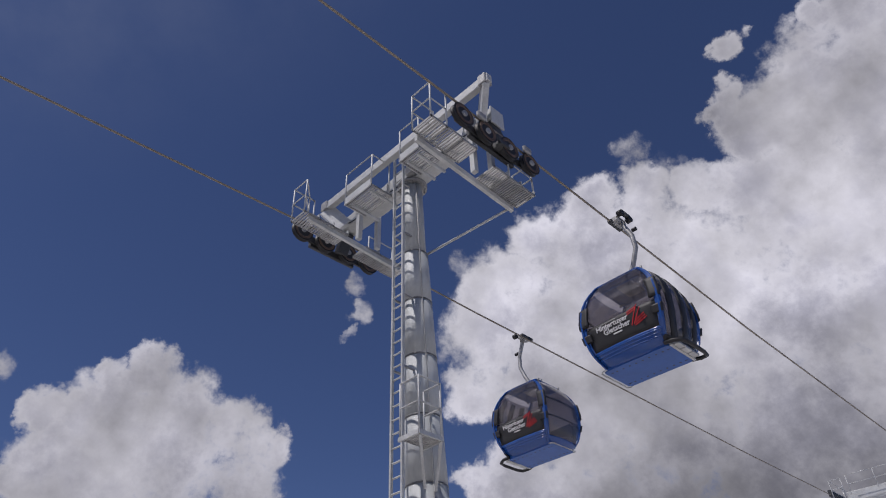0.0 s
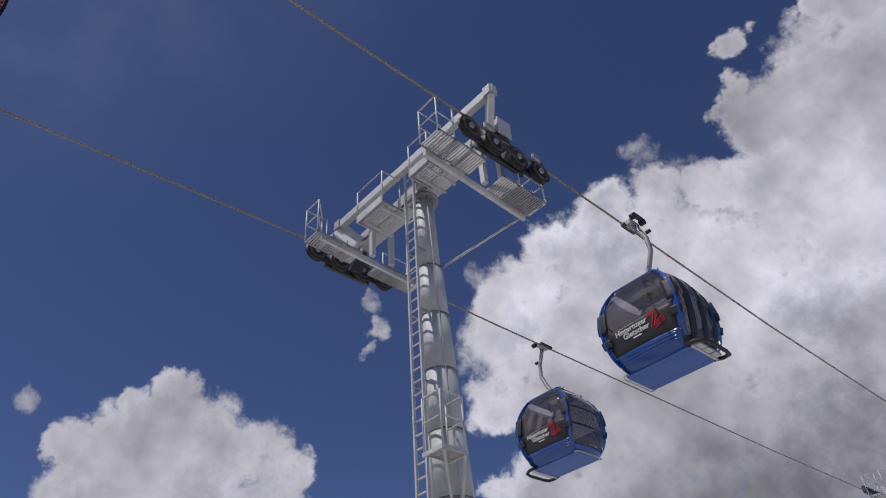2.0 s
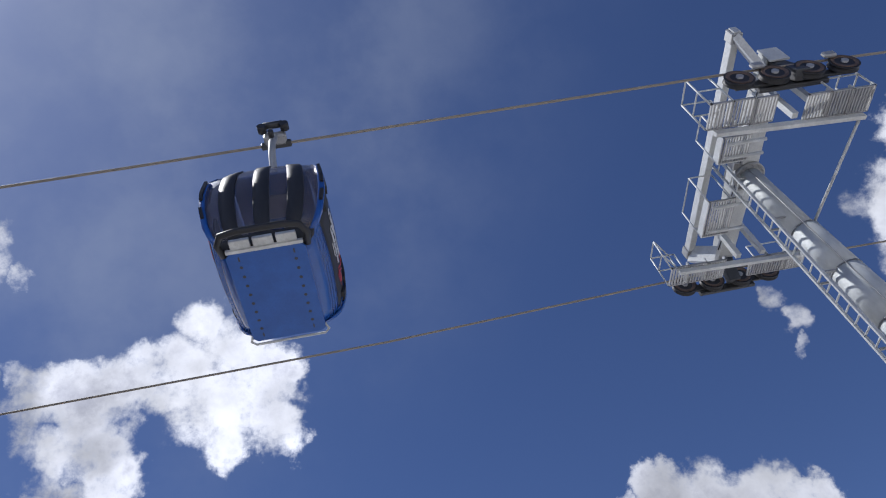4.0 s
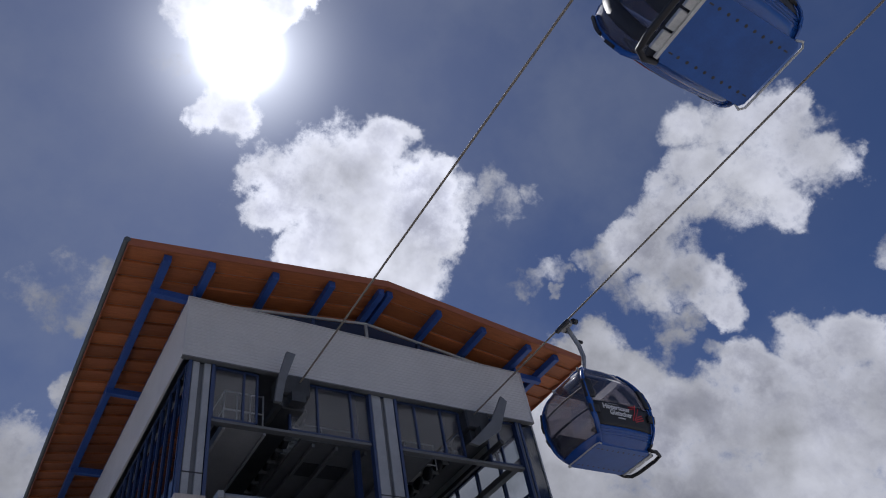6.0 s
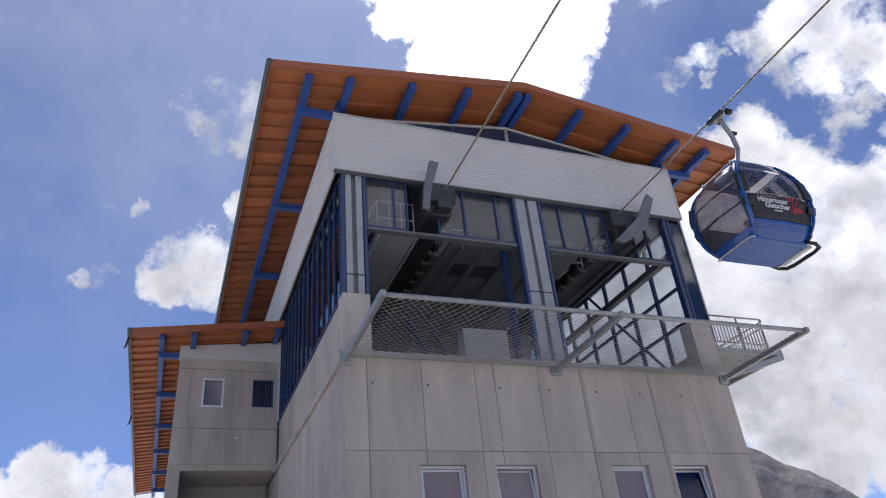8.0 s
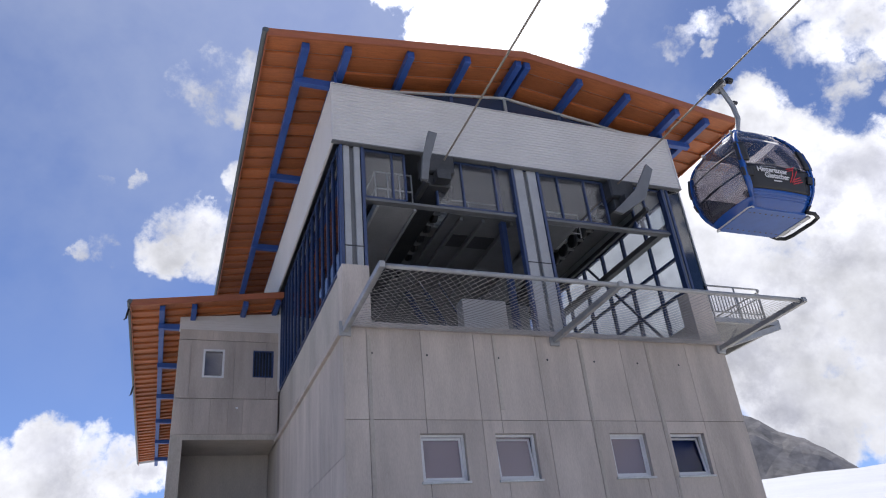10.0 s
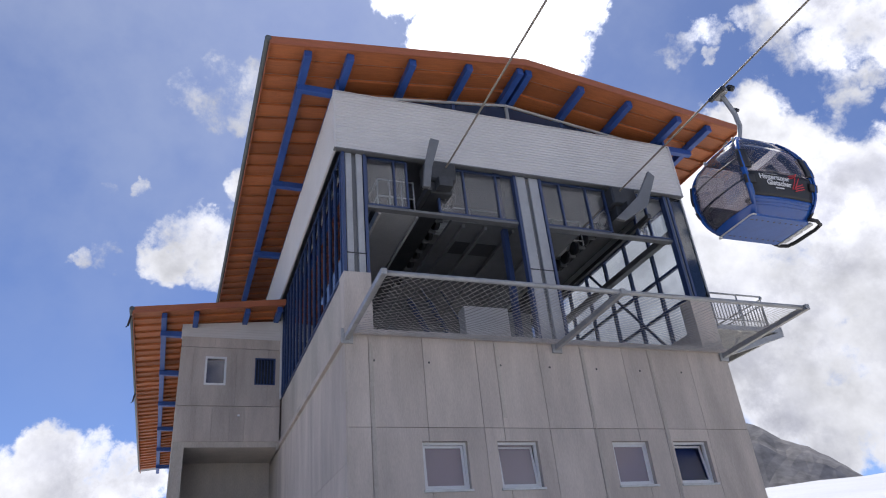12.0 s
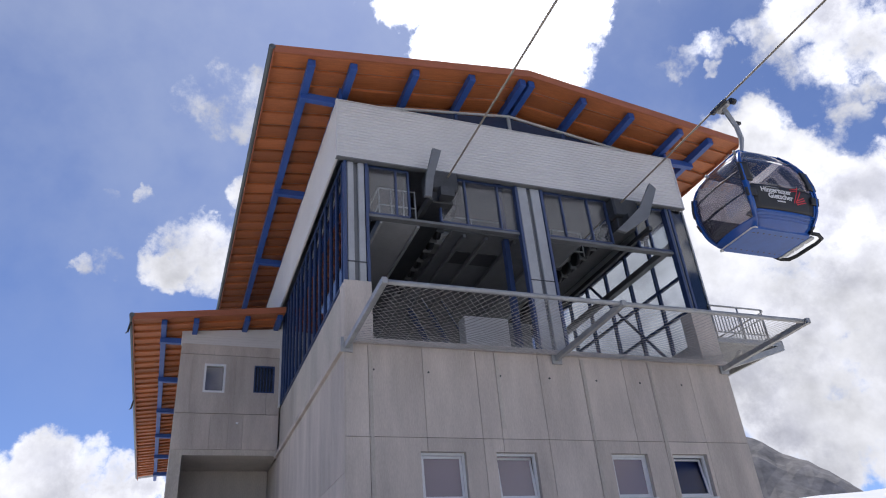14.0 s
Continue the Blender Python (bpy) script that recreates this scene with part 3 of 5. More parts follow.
    tagged(boxes("trim", [(XL - 0.11, XL + 0.02, YF + 0.02, 25.2, LEDGE_Z - 0.2, LEDGE_Z - 0.05)], CONCRETE, bevel=0.01), "thin concrete string course along the side wall", "ledge", kind="structure")


def ribbed(bm, along, u0, u1, z0, z1, face, sign, step=0.099):
    """A sheet with horizontal ribs; face is its plane, sign the way it faces."""
    n = round((z1 - z0) / step)
    prof = []
    for i in range(n):
        a, h = z0 + (z1 - z0) * i / n, (z1 - z0) / n
        prof += [(face, a), (face + sign * 0.018, a + h * 0.25), (face + sign * 0.018, a + h * 0.75), (face, a + h * 0.98)]
    prof += [(face - sign * 0.06, z1), (face - sign * 0.06, z0)]
    prism(bm, prof, u0, u1, along)


def build_band():
    band = thing("cladding_band", "white ribbed sheet metal band round the upper storey", "cladding", kind="structure")
    bm = bmesh.new()
    prof_x0, prof_x1 = XL - 0.18, XR + 0.08
    # front: profile in (y, z) extruded along x
    ribbed(bm, "x", prof_x0, prof_x1, BAND_Z0, BAND_Z1, YF - 0.06, -1)
    part("front_sheet", bm, SHEET, band)
    for x, s in ((prof_x0, -1), (prof_x1, 1)):
        bm = bmesh.new()
        ribbed(bm, "y", YF - 0.02, YB, BAND_Z0, BAND_Z1, x, s)
        part("side_sheet", bm, SHEET, band)
        boxes("corner_trim", [(x - 0.03, x + 0.03, YF - 0.1, YF - 0.015, BAND_Z0 - 0.02, BAND_Z1 + 0.02)], SHEET, band, bevel=0.008)
    boxes("drip_edge", [(prof_x0 - 0.02, prof_x1 + 0.02, YF - 0.1, YF + 0.05, BAND_Z0 - 0.035, BAND_Z0 - 0.004)], GREY, band)
    boxes("top_flashing", [(prof_x0 - 0.02, prof_x1 + 0.02, YF - 0.09, YF + 0.1, BAND_Z1 + 0.004, BAND_Z1 + 0.03)], SHEET, band)


PURLINS = (2.5, 3.66, 5.48, 7.25, 8.95, 9.25, 11.05, 12.76, 14.6, 15.75)
ROOF_Y0, EAVE_L, EAVE_R = 13.75, 1.47, 16.83


def build_roof():
    roof = thing("roof", "low gabled roof with orange boards and blue timbers", "roof", kind="structure")
    for x0, x1, name in ((EAVE_L, RIDGE_X, "west"), (RIDGE_X, EAVE_R, "east")):
        bm = bmesh.new()
        prism(bm, [(x0, roof_z(x0) - 0.11), (x1, roof_z(x1) - 0.11), (x1, roof_z(x1)), (x0, roof_z(x0))], ROOF_Y0 + 0.03, YB + 1, "y")
        part("roof_sheet", bm, ROOF_TILE, roof)
        bm = bmesh.new()
        prism(bm, [(x0, roof_z(x0) - 0.24), (x1, roof_z(x1) - 0.24), (x1, roof_z(x1) + 0.01), (x0, roof_z(x0) + 0.01)], ROOF_Y0 - 0.03, ROOF_Y0 + 0.026, "y")
        part("bargeboard", bm, FASCIA, roof)
    boards = []
    y = ROOF_Y0 + 0.03
    while y < YB:
        boards.append((y, min(y + 0.62, YB)))
        y += 0.62
    for x0, x1 in ((EAVE_L + 0.02, RIDGE_X - 0.005), (RIDGE_X + 0.005, EAVE_R - 0.02)):
        for a, b in boards:
            bm = bmesh.new()
            # lapped boards: each one tilts a little below the next
            pts = [(x, yy, roof_z(x) - 0.114 - dz) for x in (x0, x1) for yy, dz in ((a, 0.0), (b - 0.02, 0.0), (b - 0.02, 0.004), (a, 0.085))]
            v = [bm.verts.new(p) for p in pts]
            for f in ((0, 1, 2, 3), (7, 6, 5, 4), (0, 4, 5, 1), (1, 5, 6, 2), (2, 6, 7, 3), (3, 7, 4, 0)):
                bm.faces.new([v[i] for i in f])
            part("board", bm, WOOD, roof)
    for x in PURLINS:
        top = roof_z(x) - 0.18
        boxes("purlin", [(x - 0.1, x + 0.1, ROOF_Y0 + 0.18, YB, top - 0.24, top)], BLUE, roof, bevel=0.008)
    for y in (YF + 0.15, 20.0, 24.95, 29.9, 34.9, 39.9):
        for x0, x1 in ((2.4, XL + 0.1), (XR, 15.85)):
            z = roof_z(2.5) - 0.36
            boxes("bracket", [(x0, x1, y - 0.09, y + 0.09, z - 0.22, z)], BLUE, roof, bevel=0.008)
    # gutters along both eaves
    for x, s in ((EAVE_L, -1), (EAVE_R, 1)):
        bm = bmesh.new()
        tube(bm, [(x + s * 0.05, ROOF_Y0 - 0.04, roof_z(x) - 0.06), (x + s * 0.05, YB + 1, roof_z(x) - 0.06)], 0.085, 10)
        part("gutter", bm, GUTTER, roof, "dark half-round metal gutter")
        boxes("eave_board", [(x - 0.015, x + 0.015, ROOF_Y0, YB + 1, roof_z(x) - 0.26, roof_z(x) - 0.02)], FASCIA, roof)


def build_gable():
    """Low glazed gable between the white band and the roof."""
    g = tagged(new("window_1"), "low gable glazing with blue frame above the white band", "window", kind="structure")

    y = YF + 0.4

    def top(x):
        return roof_z(x) - 0.46
    for x0, x1 in ((3.9, RIDGE_X), (RIDGE_X, 14.3)):
        beams("trim_bar", [((x0, y - 0.03, top(x0)), (x1, y - 0.03, top(x1)))], 0.05, 0.07, WHITE_STEEL, g)
        bm = bmesh.new()
        prism(bm, [(x0, BAND_Z1 + 0.1), (x1, BAND_Z1 + 0.1), (x1, top(x1) - 0.03), (x0, top(x0) - 0.03)], y + 0.02, y + 0.04, "y")
        part("pane", bm, GLASS_GABLE, g)
    boxes("cill", [(3.8, 14.4, YF + 0.1, y + 0.1, BAND_Z1 + 0.035, BAND_Z1 + 0.1)], GREY, g)
    for x in (5.48, 7.25, 9.1, 11.05, 12.76):
        boxes("post", [(x - 0.05, x + 0.05, y - 0.03, y + 0.02, BAND_Z1 + 0.1, top(x) - 0.03)], COLUMN if x == 9.1 else BLUE_STEEL, g)
    # eaves-side infill above the bands
    for x in (XL - 0.05, XR + 0.02):
        tagged(boxes("trim", [(x - 0.04, x + 0.04, YF, YB, BAND_Z1, roof_z(x) - 0.17)], BLUE), "blue timber plate along the top of the side wall", "timber", kind="structure")


def glazing(name, label, axis, face, spans, levels, z0, z1, pane_mat, mat, depth=0.1, w=0.05, sign=1):
    """A glazed wall: uprights at spans, rails at levels, panes between; axis is the way it runs."""
    g = tagged(new(name), label, "window", kind="structure")

    def put(a, b, c, d, lo, hi):
        return (a, b, min(c, d), max(c, d), lo, hi) if axis == "x" else (min(c, d), max(c, d), a, b, lo, hi)
    for s in spans:
        boxes("mullion", [put(s - w / 2, s + w / 2, face, face + sign * depth, z0, z1)], mat, g)
    zs = [z0, *levels, z1]
    for z in zs:
        boxes("transom", [put(spans[0] + w / 2, spans[-1] - w / 2, face + sign * 0.012, face + sign * (depth - 0.012), z - w / 2, z + w / 2)], mat, g)
    for a, b in zip(spans, spans[1:]):
        for lo, hi in zip(zs, zs[1:]):
            p = boxes("pane", [put(a + w / 2, b - w / 2, face + sign * 0.045, face + sign * 0.06, lo + w / 2, hi - w / 2)], pane_mat, g)
            p.visible_shadow = False
    return g


def build_glazing():
    glazing("window_2", "strip of dark side glazing with blue mullions", "y", XL + 0.0, [15.25, 15.95, 16.66, 17.43, 18.2, 18.97, 19.75, 20.52, 21.3, 22.0, 22.7, 23.35, 24.0, 24.55, 25.02], [], SILL_Z, BAND_Z0 - 0.02, GLASS_DEEP, BLUE_STEEL, 0.14, 0.055)
    glazing("window_3", "row of clear panes with blue mullions over the cabin entrance", "x", YF + 0.12, [4.3, 5.09, 5.45], [], 11.75, BAND_Z0 - 0.04, GLASS, BLUE_STEEL)
    glazing("window_3", "row of clear panes with blue mullions over the cabin entrance", "x", YF + 0.12, [6.36, 7.16, 8.19, 9.06], [], 11.75, BAND_Z0 - 0.04, GLASS, BLUE_STEEL)
    glazing("window_3", "row of clear panes with blue mullions over the cabin exit", "x", YF + 0.12, [9.6, 10.3, 11.22, 11.89], [], 11.75, BAND_Z0 - 0.04, GLASS, BLUE_STEEL)
    glazing("window_3", "row of clear panes with blue mullions over the cabin exit", "x", YF + 0.12, [12.85, 13.35, 14.05], [], 11.75, BAND_Z0 - 0.04, GLASS, BLUE_STEEL)
    glazing("window_4", "tall glazed hall side with dark mullions", "y", XR - 0.12, [15.6 + 1.32 * k for k in range(13)], [10.05, 11.2, 12.25], 8.9, BAND_Z0 - 0.02, GLASS, BLUE_STEEL, 0.12, 0.09)


def build_end_flashing():
    tagged(boxes("trim", [(XL - 0.05, XL + 0.02, 25.04, 25.19, SILL_Z - 0.05, BAND_Z0 - 0.04)], SHEET, bevel=0.006), "white sheet flashing at the end of the side glazing", "flashing", kind="structure")


def build_front_windows():
    for i, (a, b) in enumerate(WINDOWS):
        look_in = ("closed white window with dark panes", "tilted white window with dark panes", "closed white window with a reddish curtain", "tilted white window with dark panes")[i]
        w = tagged(new("window_5"), look_in + " set in concrete", "window", kind="structure")
        z0, z1, y = *WIN_Z, YF + 0.13
        f = 0.06
        boxes("window_frame", [(a, b, y, y + 0.07, z0, z0 + f), (a, b, y, y + 0.07, z1 - f, z1), (a, a + f, y, y + 0.07, z0 + f, z1 - f), (b - f, b, y, y + 0.07, z0 + f, z1 - f)], WHITE, w)
        boxes("window_sill", [(a - 0.03, b + 0.03, YF - 0.05, y, z0 - 0.045, z0 + 0.004)], WHITE_STEEL, w)
        sash = part("sash", bmesh.new(), WHITE, w)
        bm = bmesh.new()
        c, d, s = a + f + 0.004, b - f - 0.004, 0.05
        lo, hi = z0 + f + 0.004, z1 - f - 0.004
        for q in ((c, d, 0, 0.05, 0, s), (c, d, 0, 0.05, hi - lo - s, hi - lo), (c, c + s, 0, 0.05, s, hi - lo - s), (d - s, d, 0, 0.05, s, hi - lo - s)):
            box(bm, *q)
        bm.to_mesh(sash.data)
        bm.free()
        sash.location = (0, y + 0.012, lo)
        sash.rotation_euler = (radians(-7.0 if i in (1, 3) else -3.0 if i == 0 else 0), 0, 0)
        p = boxes("pane", [(c + s, d - s, 0.02, 0.03, s, hi - lo - s)], GLASS_NAVY if i == 3 else GLASS_CLOTH, sash)
        # reddish curtain is real; violet and blue backings are added for reflection colour
        tagged(boxes("blind", [(a + 0.02, b - 0.02, y + 0.19, y + 0.21, z0 - 0.1, z1 + 0.1)], CURTAIN if i == 2 else BLUE_STEEL if i == 3 else BLIND), "cloth backing hung behind a window", "blind")


def build_columns():
    for x0, x1 in ((3.6, 4.27), (8.72, 9.64)):
        col = thing("portal_column", "grey steel portal column with blue edges", "column", (0, 0, 0), "columns of the station front", "structure")
        mid = (x0 + x1) / 2
        z0 = SILL_Z if x0 < 5 else LEDGE_Z + 0.13
        mat = COLUMN
        for a, b in ((x0 + 0.1, mid - 0.06), (mid + 0.06, x1 - 0.1)):
            boxes("shaft", [(a, b, YF + 0.04, YF + 0.3, z0, BAND_Z0 - 0.04)], mat, col, bevel=0.012)
        boxes("web", [(mid - 0.06, mid + 0.06, YF + 0.12, YF + 0.24, z0, BAND_Z0 - 0.04)], GREY, col)
        for a in (x0, x1 - 0.08):
            boxes("edge_strip", [(a, a + 0.08, YF + 0.02, YF + 0.2, z0, BAND_Z0 - 0.04)], BLUE_STEEL, col)
        boxes("splice", [(x0 + 0.08, x1 - 0.08, YF + 0.03, YF + 0.04, 10.15, 10.18)], DARK, col)
    col = thing("portal_column", "dark blue steel corner column with a glazed strip", "column", (0, 0, 0), "columns of the station front", "structure")
    for a, b in ((14.03, 14.11), (14.2, 14.28)):
        boxes("edge_strip", [(a, b, YF + 0.02, YF + 0.22, SILL_Z, BAND_Z0 - 0.04)], BLUE_STEEL, col)
    boxes("shaft", [(14.11, 14.2, YF + 0.06, YF + 0.22, SILL_Z, BAND_Z0 - 0.04)], GREY, col)
    boxes("pane", [(14.28, 14.73, YF + 0.06, YF + 0.075, SILL_Z, BAND_Z0 - 0.04)], GLASS_DEEP, col, "dark corner pane mirroring the sky")
    boxes("backing", [(14.3, 14.7, YF + 0.16, YF + 0.2, SILL_Z, BAND_Z0 - 0.04)], COLUMN, col)
    boxes("corner_bar", [(14.73, 14.78, YF + 0.03, YF + 0.22, SILL_Z, BAND_Z0 - 0.04)], COLUMN, col)
    tagged(boxes("lintel", [(4.28, 8.72, YF + 0.1, YF + 0.3, 11.62, 11.7), (9.64, 14.05, YF + 0.1, YF + 0.3, 11.62, 11.7)], GREY, bevel=0.01), "pale steel lintel over the cabin openings", "lintel", kind="structure")


def build_hall():
    # ceiling and partition colours are darkened to keep the hall shaded
    tagged(boxes("ceiling", [(7.0, 11.2, YF + 0.9, 34, 12.0, 12.1), (XL + 0.1, XR - 0.1, 15.4, YB, 15.2, 15.3)], GREY), "grey sheet ceiling of the lift hall", "ceiling", kind="structure")
    tagged(boxes("wall_partition", [(4.0, 12.6, 31, 31.2, LEDGE_Z, 15.2)], SHADED_HALL), "concrete partition inside the lift hall", "wall", kind="structure")
    for x, s in ((6.35, 1), (12.35, -1)):
        m = thing("conveyor_beam", "dark steel guide beam carrying cabins through the hall", "lift machinery", (x, 0, 0), "guide beams of the hall")
        boxes("girder", [(-0.32, 0.32, YF - 0.1, 30, 12.2, 12.62)], DARK, m, bevel=0.02)
        boxes("rail", [(-0.5 * s - 0.06, -0.5 * s + 0.06, YF - 0.5, 30, 11.98, 12.12)], DARK, m)
        for k in range(9):
            y = YF + 0.4 + k * 0.62
            bm = bmesh.new()
            tube(bm, [(0.38 * s, y, 12.35), (0.52 * s, y, 12.35)], 0.22, 16)
            part("tyre", bm, RUBBER, m)
            boxes("wheel_bracket", [(min(0.3 * s, 0.52 * s), max(0.3 * s, 0.52 * s), y + 0.24, y + 0.3, 12.15, 12.4)], GREY, m)
        boxes("machine_head", [(-0.45, 0.45, YF - 0.25, YF + 0.35, 12.55, 13.2)], DARK, m, bevel=0.05)
        # bent guide wing that leads the cabin arm in
        bm = bmesh.new()
        if s > 0:
            outline = [(-0.72, 12.0), (-0.52, 12.0), (-0.42, 12.65), (-0.12, 13.62), (-0.38, 13.66), (-0.62, 12.72)]
        else:
            outline = [(-0.8, 11.75), (-0.5, 11.7), (0.45, 12.35), (1.02, 13.5), (0.82, 13.68), (0.2, 12.65)]
        prism(bm, outline, YF - 0.62, YF - 0.5, "y")
        part("guide_wing", bm, GREY, m, "bent grey sheet guide wing", 0.015)
        boxes("wing_stay", [(-0.2, 0.2, YF - 0.5, YF - 0.2, 12.2, 12.5)], DARK, m)
    # railing and posts of the upper maintenance deck, seen through the pane row
    rail = thing("deck_railing", "pale steel railing on the upper maintenance deck", "railing")
    for x0, x1 in ((6.9, 9.0), (9.7, 11.8)):
        for z in (12.25, 12.6, 12.95):
            tubes("rail_bar", [[(x0, 16.6, z), (x1, 16.6, z)]], 0.022, WHITE_STEEL, rail)
        for k in range(3):
            x = x0 + (x1 - x0) * k / 2
            tubes("rail_post", [[(x, 16.6, 12.1), (x, 16.6, 12.98)]], 0.022, WHITE_STEEL, rail)
    for x in (8.75, 9.75):
        tagged(boxes("inner_column", [(x - 0.08, x + 0.08, 16.0, 16.2, 8.0, 15.2)], BLUE_STEEL, bevel=0.01), "blue steel column inside the lift hall", "column", group="inner columns", kind="structure")
    # service catwalk beside the entrance, with a railing on its open side
    walk_way = thing("catwalk", "grey sheet catwalk hung beside the cabin entrance", "catwalk")
    boxes("deck", [(4.75, 5.75, YF + 0.45, 26, 11.72, 11.8)], COLUMN, walk_way, bevel=0.01)
    boxes("edge_channel", [(4.68, 4.75, YF + 0.45, 26, 11.66, 11.9)], WHITE_STEEL, walk_way)
    boxes("edge_channel", [(5.75, 5.82, YF + 0.45, 26, 11.66, 11.9)], COLUMN, walk_way)
    for z in (12.3, 12.85):
        tubes("rail_bar", [[(4.7, YF + 0.5, z), (4.7, 25.9, z)]], 0.022, WHITE_STEEL, walk_way)
        tubes("rail_bar", [[(4.7, YF + 0.5, z), (5.75, YF + 0.5, z)]], 0.022, WHITE_STEEL, walk_way)
    for k in range(8):
        tubes("rail_post", [[(4.7, YF + 0.5 + 1.5 * k, 11.8), (4.7, YF + 0.5 + 1.5 * k, 12.87)]], 0.022, WHITE_STEEL, walk_way)
    for x in (5.05, 5.4, 5.75):
        tubes("rail_post", [[(x, YF + 0.5, 11.8), (x, YF + 0.5, 12.87)]], 0.022, WHITE_STEEL, walk_way)
    # roller shutter boxes hung behind the upper panes
    for x0, x1 in ((6.95, 8.6), (9.75, 11.7)):
        m = thing("slatted_duct", "pale slatted ventilation duct behind the upper panes", "duct")
        boxes("casing", [(x0, x1, 17.3, 17.9, 12.35, 13.15)], COLUMN, m, bevel=0.01)
        for k in range(5):
            boxes("slat", [(x0 + 0.04, x1 - 0.04, 17.26, 17.3, 12.42 + 0.15 * k, 12.5 + 0.15 * k)], WHITE_STEEL, m)
    # hatch openings and stiffeners under the deck
    for x0, x1 in ((7.5, 8.0), (8.2, 8.9)):
        tagged(boxes("deck_hatch", [(x0, x1, 17.0, 17.7, 11.97, 12.0)], DARK), "dark open hatch in the deck underside", "hatch", group="deck hatches")
    for x in (7.4, 8.1, 9.0, 10.2):
        tagged(boxes("deck_joist", [(x - 0.04, x + 0.04, 16.0, 30, 11.88, 11.998)], GREY), "grey steel joist under the maintenance deck", "joist", group="deck joists", kind="structure")
    stair = thing("stair", "steep blue steel stair inside the lift hall", "stair")
    for x in (8.3, 9.0):
        beams("stringer", [((x, 19.4, 8.0), (x - 1.0, 21.0, 11.9))], 0.06, 0.2, BLUE_STEEL, stair)
        tubes("handrail", [[(x, 19.0, 8.9), (x - 1.0, 20.6, 12.8)]], 0.025, BLUE_STEEL, stair)
    for k in range(1, 18):
        q = k / 18
        boxes("tread", [(8.33 - q, 8.97 - q, 19.3 + 1.6 * q, 19.55 + 1.6 * q, 8.0 + 3.9 * q, 8.03 + 3.9 * q)], GREY, stair)
    tagged(boxes("switch_cabinet", [(8.1, 9.6, 18.2, 18.7, LEDGE_Z, 10.45)], SHEET, bevel=0.02), "grey steel switch cabinet on the hall floor", "cabinet")
    # braces of the glazed side
    tagged(beams("hall_brace", [((14.4, 17.0, 8.9), (14.4, 20.4, 13.2))], 0.06, 0.08, BLUE_STEEL), "dark steel diagonal brace of the hall side", "brace", group="braces of the hall")
    tagged(boxes("crane_rail", [(14.2, 14.42, 15.4, 30, 12.0, 12.2)], GREY), "grey steel rail along the hall side", "rail")
    # grey instead of white, so that indoor shade sits in the colour
    tagged(boxes("control_cabin", [(9.6, 11.4, 20.0, 23.0, LEDGE_Z, 11.2)], GREY, bevel=0.03), "grey control cabin standing on the hall floor", "cabin")


def build_net():
    x0, x1, y0, y1, z = 3.62, 14.55, 11.87, YF - 0.08, LEDGE_Z + 0.02
    net = thing("safety_net", "steel-framed catch net below the cabin openings", "safety net")
    tubes("front_rail", [[(x0 - 0.02, y0, z), (x1 + 0.1, y0, z)]], 0.055, GALV, net, seg=10)
    for x in (x0, 9.15, x1):
        beams("bracket_arm", [((x, y1 + 0.05, z - 0.12), (x, y0 - 0.12, z - 0.02))], 0.12, 0.14, GALV, net, bevel=0.01)
        boxes("foot_plate", [(x - 0.14, x + 0.14, y1 + 0.02, y1 + 0.07, z - 0.27, z + 0.1)], GALV, net, bevel=0.006)

    def sag(x, y):
        u = abs((x - x0) / 5.46 % 1 * 2 - 1)
        v = abs((y - y0) / (y1 - y0) * 2 - 1)
        return z - 0.03 - 0.3 * (1 - u ** 2) * (1 - v ** 2) + 0.02 * noise.noise((x * 2, y * 2, 0))
    bm = bmesh.new()
    step = 0.17
    r = 0.007

    def strand(pts):
        rings = []
        for px, py in pts:
            pz = sag(px, py)
            rings.append([bm.verts.new((px + dx, py + dy, pz + dz)) for dx, dy, dz in ((r, r, 0), (-r, -r, 0), (0, 0, r * 1.3))])
        for a, b in zip(rings, rings[1:]):
            for i in range(3):
                bm.faces.new((a[i], a[(i + 1) % 3], b[(i + 1) % 3], b[i]))
    h = y1 - y0
    k = x0 - h
    while k < x1:
        for s in (1, -1):
            pts = []
            for i in range(15):
                q = i / 14
                px, py = k + q * h, (y0 + q * h) if s > 0 else (y1 - q * h)
                if x0 <= px <= x1:
                    pts.append((px + 0.012 * noise.noise((px * 3, py * 3, s)), py))
            if len(pts) > 1:
                strand(pts)
        k += step
    ob = part("netting", bm, NET, net, "pale knotted netting")
    ob["kind"] = "stuff"


